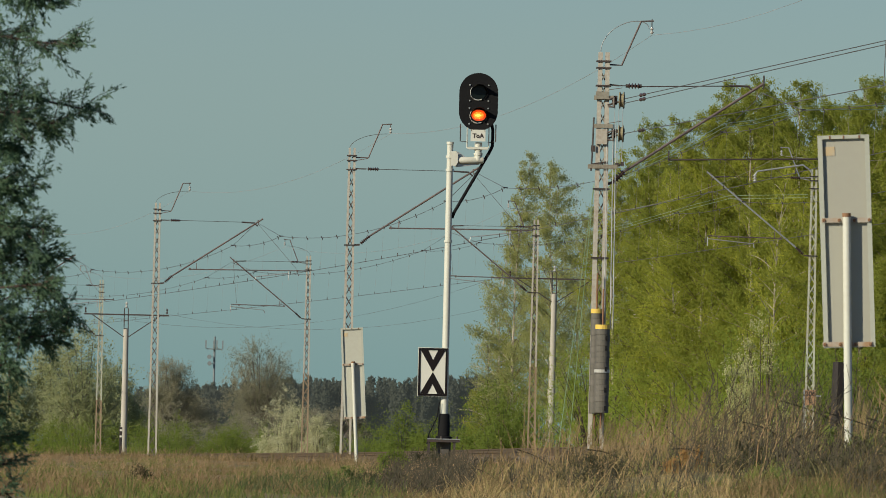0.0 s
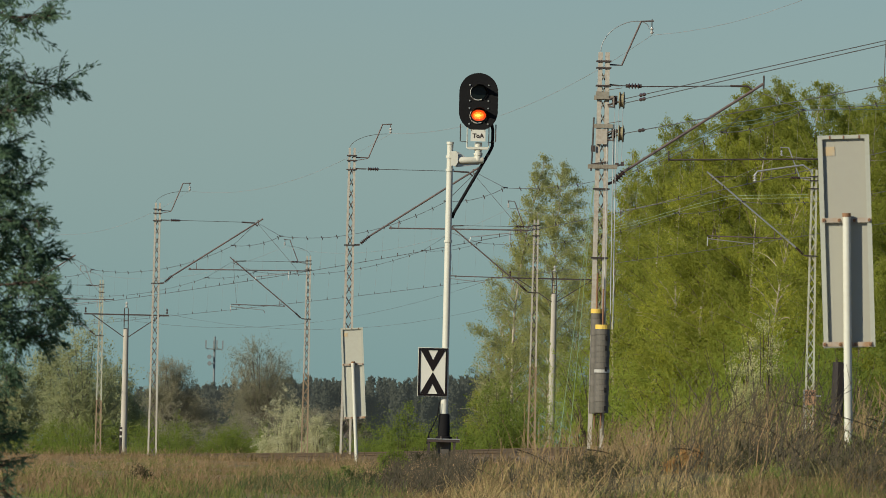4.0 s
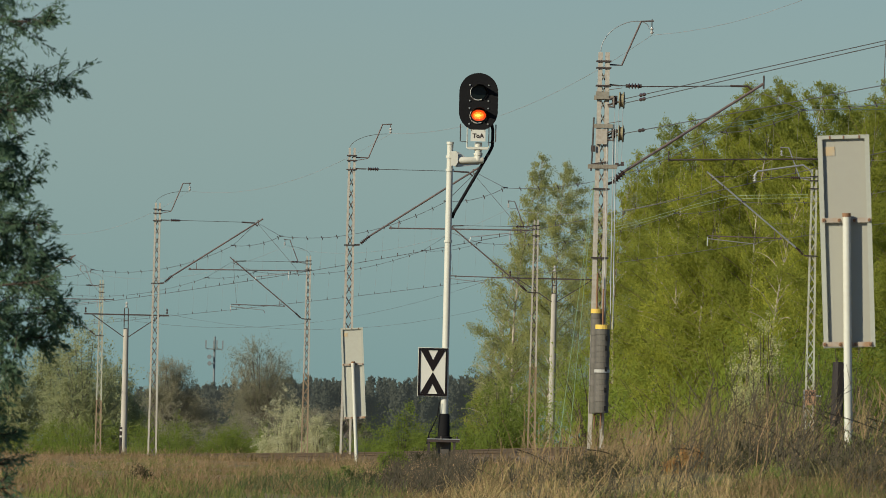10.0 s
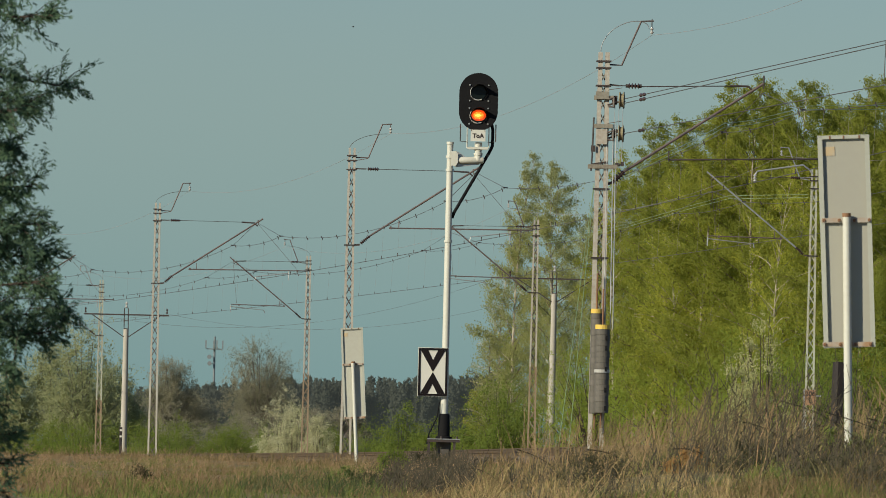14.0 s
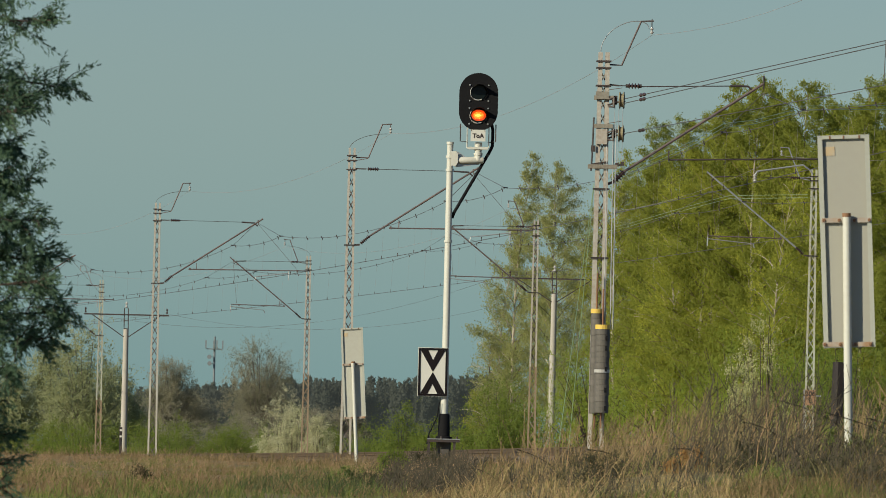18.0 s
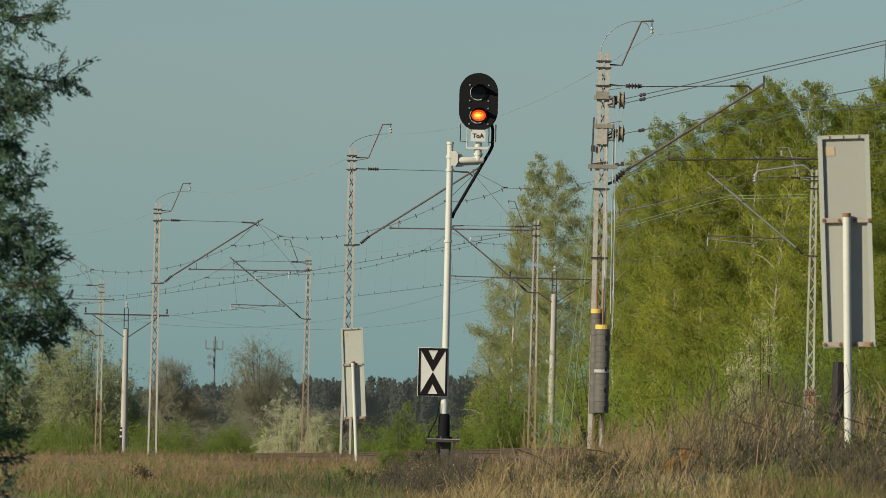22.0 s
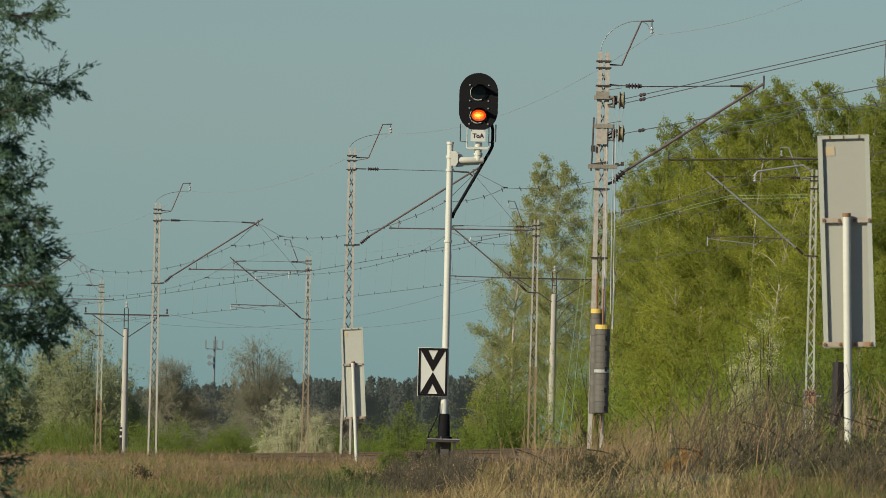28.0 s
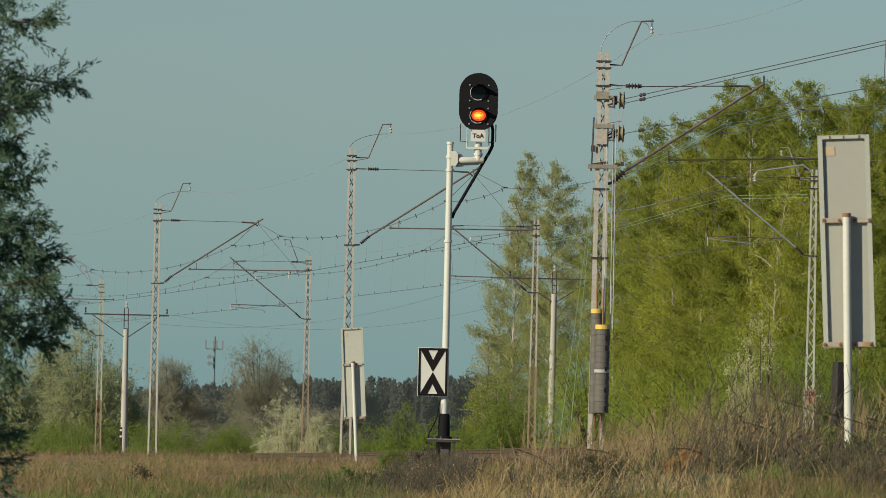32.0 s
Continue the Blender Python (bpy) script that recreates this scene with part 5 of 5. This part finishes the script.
# ---- grass ----
def blades(name, rng, x, y, height, per, width, lean, mat_used, label):
    """Tufts of bent, tapering blades, joined into one sheet of growth."""
    n = len(x)
    z = np.array([land(a, b) for a, b in zip(x, y)])
    root = np.repeat(np.stack([x, y, z - 0.03], 1), per, 0) + rng.normal(0, 1, (n * per, 3)) * np.array([0.07, 0.07, 0])
    tufty = np.array([0.3 + 1.5 * max(0.0, 0.45 + noise.noise((a * 1.4, b * 0.35, 4.0))) for a, b in zip(x, y)])
    h = np.repeat(height * tufty, per) * rng.uniform(0.45, 1.1, n * per)
    a = rng.uniform(0, 6.28, n * per)
    tilt = np.stack([np.cos(a) * lean + 0.08, np.sin(a) * lean, np.ones(n * per)], 1) * rng.uniform(0.6, 1.0, (n * per, 1))
    mid = root + tilt * (h * 0.55)[:, None]
    tip = root + tilt * h[:, None] * np.array([1.5, 1.5, 1.0]) + rng.normal(0, 0.05, (n * per, 3)) * h[:, None]
    side = np.stack([np.ones(n * per), rng.uniform(-0.5, 0.5, n * per), np.zeros(n * per)], 1) * (width * rng.uniform(0.6, 1.3, (n * per, 1)))
    verts = np.stack([root - side, root + side, mid + side * 0.8, mid - side * 0.8, tip], 1).reshape(-1, 3)
    k = np.arange(n * per)[:, None] * 5
    s = Shape()
    s.v = verts.tolist()
    s.f = (k + np.array([0, 1, 2, 3])).tolist() + (k + np.array([3, 2, 4])).tolist()
    return tagged(part(name, s, mat_used), label, "grass", kind="stuff")


def scatter(rng, n, x0, x1, y0, y1, keep=None):
    y = y0 * (y1 / y0) ** rng.uniform(0, 1, n)
    x = x0 + (x1 - x0) * rng.uniform(0, 1, n)
    x = x * (0.35 + 0.65 * y / y1) if keep is None else x
    ok = np.array([a - mast_line(b) < -4.2 or a - mast_line(b) > 6 for a, b in zip(x, y)])
    if keep is not None:
        ok &= np.array([keep(a, b) for a, b in zip(x, y)])
    return x[ok], y[ok]


patch = lambda a, b, s=0.35: noise.noise((a * s, b * s * 0.2, 1.7))
g = np.random.default_rng(31)
x, y = scatter(g, 13000, -13, 1.5, 92, 262)
blades("dry_grass", g, x, y, g.uniform(0.06, 0.17, len(x)), 8, 0.0034, 0.5, FIELD_GRASS, "short dry reddish-brown grass over the field")


def seed_heads(name, rng, x, y, height, mat_used, label):
    """Loose heads of dry grass on hair-thin stalks, as small drooping sprays."""
    z = np.array([land(a, b) for a, b in zip(x, y)])
    s = Shape()
    base = np.stack([x, y, z], 1)
    top = base + np.stack([rng.normal(0.03, 0.05, len(x)), rng.normal(0, 0.04, len(x)), height], 1)
    side = np.array([0.0014, 0, 0])
    verts = np.stack([base - side, base + side, top], 1).reshape(-1, 3)
    s.arrays(verts, np.arange(3 * len(x)).reshape(-1, 3), 0)
    q = np.repeat(top, 9, 0) + rng.normal(0, 1, (len(x) * 9, 3)) * np.array([0.012, 0.012, 0.035]) - np.array([0, 0, 0.02])
    v, faces = leaf_quads(q, np.array([0.3, 0, 0.5]), 0.02, 0.008, rng)
    s.arrays(v, faces, 0)
    return tagged(part(name, s, mat_used), label, "grass", kind="stuff")


x, y = scatter(g, 2600, -13, 1.0, 95, 240)
ok = np.array([patch(a, b, 0.5) > -0.1 for a, b in zip(x, y)])
seed_heads("seeding_grass", g, x[ok], y[ok], g.uniform(0.14, 0.36, int(ok.sum())), SEED_HEAD, "thin seeding grass heads over the dry field")
x, y = scatter(g, 900, -6.5, -0.4, 92, 128, lambda a, b: patch(a, b, 0.8) > 0.05)
blades("field_green_tufts", g, x, y, g.uniform(0.08, 0.2, len(x)), 9, 0.0034, 0.45, GREEN_GRASS, "fresh green tufts low in the dry field")
x, y = scatter(g, 700, -2.4, -0.6, 92, 150, lambda a, b: patch(a, b, 0.9) > -0.2)
blades("damp_green_grass", g, x, y, g.uniform(0.1, 0.24, len(x)), 9, 0.0034, 0.4, DARK_GREEN_GRASS, "dense bluish-green grass beside the signal")
x, y = scatter(g, 9000, -7, 1.5, 88, 240, lambda a, b: patch(a, b) > 0.06 and a > -0.042 * b)
blades("green_grass", g, x, y, g.uniform(0.06, 0.2, len(x)), 8, 0.003, 0.3, GREEN_GRASS, "patches of fresh green grass in the field")
tall = lambda a, b: a > -0.4 + 0.004 * (b - 90) and a < 0.05 * b + 1
grow = lambda a: np.interp(a, (0.0, 2.0, 3.2, 5.0), (0.5, 0.5, 0.7, 0.75))
x, y = scatter(g, 15000, -0.4, 10, 80, 200, tall)
thin = (x < 0.032 * y) | (g.uniform(0, 1, len(x)) < 0.75)
x, y = x[thin], y[thin]
blades("tall_dry_grass", g, x, y, grow(x) * g.uniform(0.11, 0.31, len(x)), 9, 0.0027, 0.36, DRY_GRASS, "tall dry brown grass on the rising bank")
x, y = scatter(g, 4300, 0.2, 10, 76, 180, lambda a, b: tall(a, b) and (a < 0.031 * b or g.uniform() < 0.1))
blades("tall_straw", g, x, y, grow(x) * g.uniform(0.15, 0.46, len(x)), 6, 0.0024, 0.42, PALE_GRASS, "tall pale straw stalks on the rising bank")
x, y = scatter(g, 7500, 0.2, 10, 76, 190, lambda a, b: tall(a, b) and patch(a, b, 0.6) > 0.1)
blades("bank_green_grass", g, x, y, grow(x) * g.uniform(0.12, 0.33, len(x)), 8, 0.003, 0.3, GREEN_GRASS, "green grass growing among straw on the bank")
x, y = scatter(g, 180, -0.3, 2.5, 78, 96, lambda a, b: patch(a, b, 1.1) > -0.25)
blades("arching_straw", g, x, y, g.uniform(0.16, 0.40, len(x)), 7, 0.0024, 0.5, PALE_GRASS, "long bent straw blades in the foreground grass")
x, y = scatter(g, 900, 2.9, 4.8, 76, 92, lambda a, b: a > 0.034 * b and patch(a, b, 1.3) > 0.0)
blades("corner_green_grass", g, x, y, g.uniform(0.1, 0.26, len(x)), 8, 0.003, 0.4, GREEN_GRASS, "fresh green grass low at the foot of the bank")
x, y = scatter(g, 1500, 2.0, 5.2, 86, 120, lambda a, b: tall(a, b) and patch(a, b, 1.0) > 0.02)
blades("shoulder_green_grass", g, x, y, g.uniform(0.12, 0.3, len(x)), 8, 0.003, 0.4, GREEN_GRASS, "fresh green blades between dead stems on the bank")
x, y = scatter(g, 900, 1.0, 5.2, 84, 104, lambda a, b: tall(a, b) and patch(a, b, 0.9) > 0.1)
blades("bright_straw", g, x, y, g.uniform(0.1, 0.3, len(x)), 5, 0.002, 0.4, PALE_GRASS, "thin bright straw standing among dead stems")
x, y = scatter(g, 900, 2.4, 4.8, 70, 86, lambda a, b: a > 0.03 * b)
blades("corner_dry_grass", g, x, y, g.uniform(0.1, 0.26, len(x)), 8, 0.003, 0.4, DRY_GRASS, "matted dry brown grass at the foot of the bank")
y = g.uniform(120, 390, 4200)
x = np.array([mast_line(b) for b in y]) + g.uniform(-7.2, -4.2, 4200)
blades("trackside_grass", g, x, y, g.uniform(0.1, 0.34, len(x)), 7, 0.006, 0.3, DRY_GRASS, "dry grass beside the tracks")


def weeds(name, seed, n, region, height, label, mat_used=DEAD_STEM):
    """Dead branching stems."""
    rnd = random.Random(seed)
    s = Shape()
    for i in range(n):
        x, y = rnd.uniform(*region[0]), rnd.uniform(*region[1])
        h = rnd.uniform(*height)
        a = Vector((x, y, land(x, y) - 0.05))
        bend = Vector((rnd.gauss(0.06, 0.16), rnd.gauss(0, 0.15), 1)) * h
        pts = [a, a + bend * 0.5, a + bend + Vector((rnd.gauss(0.05, 0.1), 0, -0.05)) * h]
        s.tube(pts, [0.005, 0.004, 0.002], 3)
        for k in range(rnd.randint(2, 6)):
            u = rnd.uniform(0.3, 1.0)
            p = pts[0].lerp(pts[2], u)
            q = p + Vector((rnd.gauss(0.02, 0.09), rnd.gauss(0, 0.1), rnd.uniform(0.1, 0.3))) * h
            s.tube([p, q], [0.0042, 0.0025], 3)
            s.tube([q, q + Vector((0, 0, 0.02))], [0.005, 0.004], 3)
    return tagged(part(name, s, mat_used), label, "weeds", kind="stuff")


weeds("dead_weeds", 1, 520, ((-0.75, 0.45), (110, 198)), (0.2, 0.48), "dark dead weeds around the foot of the signal", DARK_STEM)
weeds("dead_weeds", 2, 240, ((0.6, 5.6), (84, 140)), (0.3, 0.75), "brown dead weed stems standing in dry grass")
weeds("dead_weeds", 3, 34, ((2.6, 4.4), (86, 100)), (0.4, 0.85), "tall dark dead weeds near the board", DARK_STEM)
# Packed dark stems here also stand in for shadow on the corner.
weeds("dead_weeds", 5, 620, ((3.0, 5.4), (84, 118)), (0.1, 0.32), "dense dark dead stems, partly standing for shade, at the board's foot", DARK_STEM)
weeds("dead_weeds", 7, 420, ((-0.55, 0.3), (96, 150)), (0.12, 0.36), "dark tangled stems below the signal", DARK_STEM)
weeds("dead_weeds", 8, 46, ((2.2, 3.4), (86, 98)), (0.6, 1.0), "tall branching dry weeds above the bank", DARK_STEM)
weeds("dead_weeds", 9, 500, ((3.3, 4.6), (78, 90)), (0.1, 0.3), "dark matted stems at the foot of the bank", DARK_STEM)
weeds("dead_weeds", 6, 480, ((0.7, 4.6), (82, 112)), (0.12, 0.36), "low dark dead stems among straw", DARK_STEM)
# Dark weeds; those on the bank also stand for shade lying there.
for i, (x, y, h, w, leaf, n, label) in enumerate((
        (2.35, 94, 0.26, 0.12, LEAF_RUST, 150, "rust-coloured withered dock plant in grass"), (2.52, 95, 0.22, 0.11, LEAF_RUST, 130, "rust-coloured withered dock plant in grass"),
        (2.2, 93, 0.17, 0.1, LEAF_RUST, 100, "rust-coloured withered dock plant in grass"), (1.3, 90, 0.36, 0.3, LEAF_WEED_SHADE, 1500, "dark brown leafy weed darkening the straw"),
        (1.52, 90, 0.3, 0.24, LEAF_WEED_SHADE, 1000, "dark brown leafy weed darkening the straw"), (2.75, 89, 0.34, 0.3, LEAF_WEED_SHADE, 1200, "dark brown leafy weed darkening the straw"),
        (-0.75, 146, 0.62, 0.14, LEAF_SHRUB, 500, "tall yellow-green weed beside dead stems"), (-0.62, 150, 0.5, 0.12, LEAF_SHRUB, 380, "tall yellow-green weed beside dead stems"),
        (4.05, 90, 0.34, 0.22, LEAF_WEED_SHADE, 900, "dark brown leafy weed darkening the straw"), (4.3, 92, 0.4, 0.2, LEAF_WEED_SHADE, 900, "dark brown leafy weed darkening the straw"), (3.75, 88, 0.26, 0.2, LEAF_WEED_SHADE, 700, "dark brown leafy weed darkening the straw"),
        (4.2, 88, 0.24, 0.25, LEAF_WEED_SHADE, 800, "dark brown leafy weed darkening the straw"), (3.3, 85, 0.26, 0.22, LEAF_WEED_SHADE, 800, "dark brown leafy weed darkening the straw"),
        (3.5, 82, 0.3, 0.3, LEAF_WEED_SHADE, 1500, "dark brown leafy weed darkening the straw"), (3.95, 83, 0.36, 0.35, LEAF_WEED_SHADE, 1800, "dark brown leafy weed darkening the straw"), (2.85, 90, 0.3, 0.16, LEAF_WEED_SHADE, 600, "dark brown leafy weed darkening the straw"),
        (-0.85, 118, 0.26, 0.22, LEAF_WEED_SHADE, 700, "dark brown leafy weed darkening the straw"), (-0.45, 110, 0.26, 0.22, LEAF_WEED_SHADE, 700, "dark brown leafy weed darkening the straw"), (-0.15, 106, 0.3, 0.2, LEAF_WEED_SHADE, 700, "dark brown leafy weed darkening the straw"),
        (-1.25, 130, 0.2, 0.2, GREEN_GRASS, 500, "fresh green weed low in the grass"),
        (-0.1, 160, 0.5, 0.3, LEAF_WEED_SHADE, 700, "dark brown leafy weed darkening the straw"), (-0.4, 165, 0.42, 0.3, LEAF_WEED_SHADE, 600, "dark brown leafy weed darkening the straw"),
        (-3.95, 132, 0.17, 0.14, LEAF_WEED_SHADE, 700, "dark clump of dead grass in the field"), (3.6, 91, 0.3, 0.16, GREEN_GRASS, 300, "fresh green weed low in the grass"), (3.9, 90, 0.22, 0.2, GREEN_GRASS, 300, "fresh green weed low in the grass"))):
    shrub("weed_plant", (x, y, land(x, y)), h, w, 700 + i, n, leaf, label, "weeds", 8, 0.018 if y < 120 else 0.035, 0.24, BARK_DARK)


def bramble(a, b, rise, r=0.006):
    pts = [Vector(a).lerp(Vector(b), u) + Vector((0, 0, rise * math.sin(math.pi * u))) for u in [i / 10 for i in range(11)]]
    s = Shape().tube(pts, [r * (1 - 0.06 * i) for i in range(11)], 5)
    tagged(part("bramble_stem", s, DARK_STEM), "long arching dark bramble stem in the grass", "plant", "bramble stems")


for x0, x1, y, z0, z1, rise in ((0.75, 1.3, 95, 0.42, 0.02, 0.06), (3.1, 4.0, 90, 0.62, 0.05, 0.08), (3.05, 3.3, 91, 0.75, 0.0, 0.05),
                                (4.1, 4.45, 92, 0.5, 0.1, 0.05), (3.0, 2.6, 92, 0.05, 0.4, 0.1), (0.2, 0.75, 110, 0.25, 0.0, 0.1),
                                (1.35, 1.9, 90, 0.36, 0.03, 0.07), (1.45, 1.0, 91, 0.3, 0.02, 0.05), (2.7, 3.35, 88, 0.5, 0.02, 0.08), (3.5, 2.9, 87, 0.46, 0.03, 0.06),
                                (3.35, 4.3, 86, 0.55, 0.04, 0.05), (3.8, 4.35, 88, 0.42, 0.02, 0.07), (4.5, 3.9, 90, 0.6, 0.06, 0.06), (2.1, 2.6, 89, 0.3, 0.02, 0.08), (2.45, 2.0, 91, 0.42, 0.03, 0.05)):
    bramble((x0, y, land(x0, y) + z0), (x1, y + 1, land(x1, y + 1) + z1), rise, 0.0048)
weeds("dead_weeds", 4, 60, ((-6.0, -1.0), (110, 200)), (0.15, 0.4), "small dead weeds in the dry field")


def stalk_clump(where, seed, n, height, spread):
    """Tall thin stalks that bend together in the wind."""
    rnd = random.Random(seed)
    t = thing("tall_grass_clump", where, "sparse tall pale grass stalks swaying on the bank", "grass", "tall grass clumps")
    s = Shape()
    for i in range(n):
        a = Vector((rnd.gauss(0, spread), rnd.gauss(0, spread * 3), -0.15))
        h = height * rnd.uniform(0.55, 1.1)
        lean = Vector((rnd.gauss(0.12, 0.12), rnd.gauss(0, 0.1), 1))
        p = [a, a + lean * h * 0.55, a + lean * h + Vector((0.06, 0, -0.03)) * h]
        s.tube(p, [0.0028, 0.0022, 0.001], 3)
        for k in range(5):
            q = p[1].lerp(p[2], 0.55 + 0.1 * k)
            s.tube([q, q + Vector((rnd.gauss(0.02, 0.02), rnd.gauss(0, 0.02), 0.03))], [0.003, 0.001], 3)
    ob = part("stalk_tuft", s, DRY_GRASS if seed % 2 else DARK_STEM if seed > 700 and seed % 4 == 0 else DEAD_STEM, t)
    tagged(ob, kind="stuff")
    MOVERS.append((ob, Vector((0, 0, 0)), 0.6, rnd.random(), "wood"))


for i in range(16):
    x, y = 1.5 + 0.12 * i, 92 + (i * 7) % 22
    stalk_clump((x, y, land(x, y)), 600 + i, 24, 0.74 + 0.02 * i, 0.13)

for i in range(14):
    x, y = 2.3 + 0.16 * i, 90 + (i * 5) % 17
    stalk_clump((x, y, land(x, y)), 800 + 2 * i, 24, 0.55 + 0.28 * ((i * 0.618) % 1), 0.16)

# a bird that crosses the view
bird = thing("bird", (9, 200, 9.0), "small dark bird flying across the sky", "bird")
part("body", Shape().tube([(0.03, 0, 0), (0.012, 0, 0.003), (-0.012, 0, 0.003), (-0.03, 0, 0)], [0.002, 0.008, 0.007, 0.002], 8), BIRD, bird)
for k in (-1, 1):
    s = Shape()
    s.put([(-0.011, 0, 0.006), (0.011, 0, 0.006), (0.013, k * 0.045, 0.015), (0.002, k * 0.045, 0.015), (-0.011, 0, 0.003), (0.011, 0, 0.003), (0.013, k * 0.045, 0.013), (0.002, k * 0.045, 0.013)],
          [(0, 1, 2, 3), (7, 6, 5, 4), (0, 4, 5, 1), (1, 5, 6, 2), (2, 6, 7, 3), (3, 7, 4, 0)])
    part("wing", s, BIRD, bird)


# ---- what moves ----
WOOD_LEAN = ((0, 1, 2, 3, 4.5, 6, 9, 11, 13, 14, 15.5, 17, 19, 21, 22, 23, 25, 28, 29, 30, 31, 32), (0, 0.1, 0.55, 0.9, 0.9, 0.95, 1.0, 0.9, 0.4, 0.1, 0.2, 0.3, 0.35, 0.3, 0.6, 0.85, 0.9, 0.9, 0.6, 0.4, 0.15, 0.0))
GUST = ((0, 0.5, 1.0, 1.5, 2.0, 3.0, 5.5, 6, 7, 9, 10, 11, 13, 14.5, 16.5, 20, 32), (0.15, 0.12, 0.12, 0.07, 0.015, 0.0, 0.005, -0.01, -0.012, -0.01, 0.0, 0.01, 0.02, 0.01, 0.0, 0.0, 0.0))


def motions():
    for i, (ob, rest, reach, lag, wind) in enumerate(MOVERS):
        rows = []
        for k in range(65):
            t = k * 0.5
            flutter = 0.6 * math.sin(2.3 * t + 1.9 * i) + 0.4 * math.sin(3.7 * t + 0.7 * i)
            if wind == "wood":
                lean = float(np.interp(t - lag * 0.6, *WOOD_LEAN)) - 0.5
                rows.append((t, pose(*rest, 0.5 * reach * flutter, reach * (6.5 * lean + 0.9 * flutter), 0)))
            else:
                push = float(np.interp(t, *GUST)) * (1.0 if wind == "gust" else 0.15)
                rows.append((t, pose(rest[0] + push, rest[1], rest[2] - push * 0.5, 0.5 * flutter, 0.7 * flutter * reach + push * 18 * (wind == "gust"), 0)))
        walk(ob, rows)
    far_right, far_left = pose(26, 200, 6.0), pose(-22, 200, 12.8)
    walk(bird, [(0, far_right), (10.5, pose(12, 200, 7.0)), (12.7, pose(3.55, 200, 8.55)), (13.0, pose(2.53, 200, 9.2)), (13.3, pose(1.42, 200, 9.8)), (16, pose(-11, 200, 12.0)), (32, far_left)])


motions()
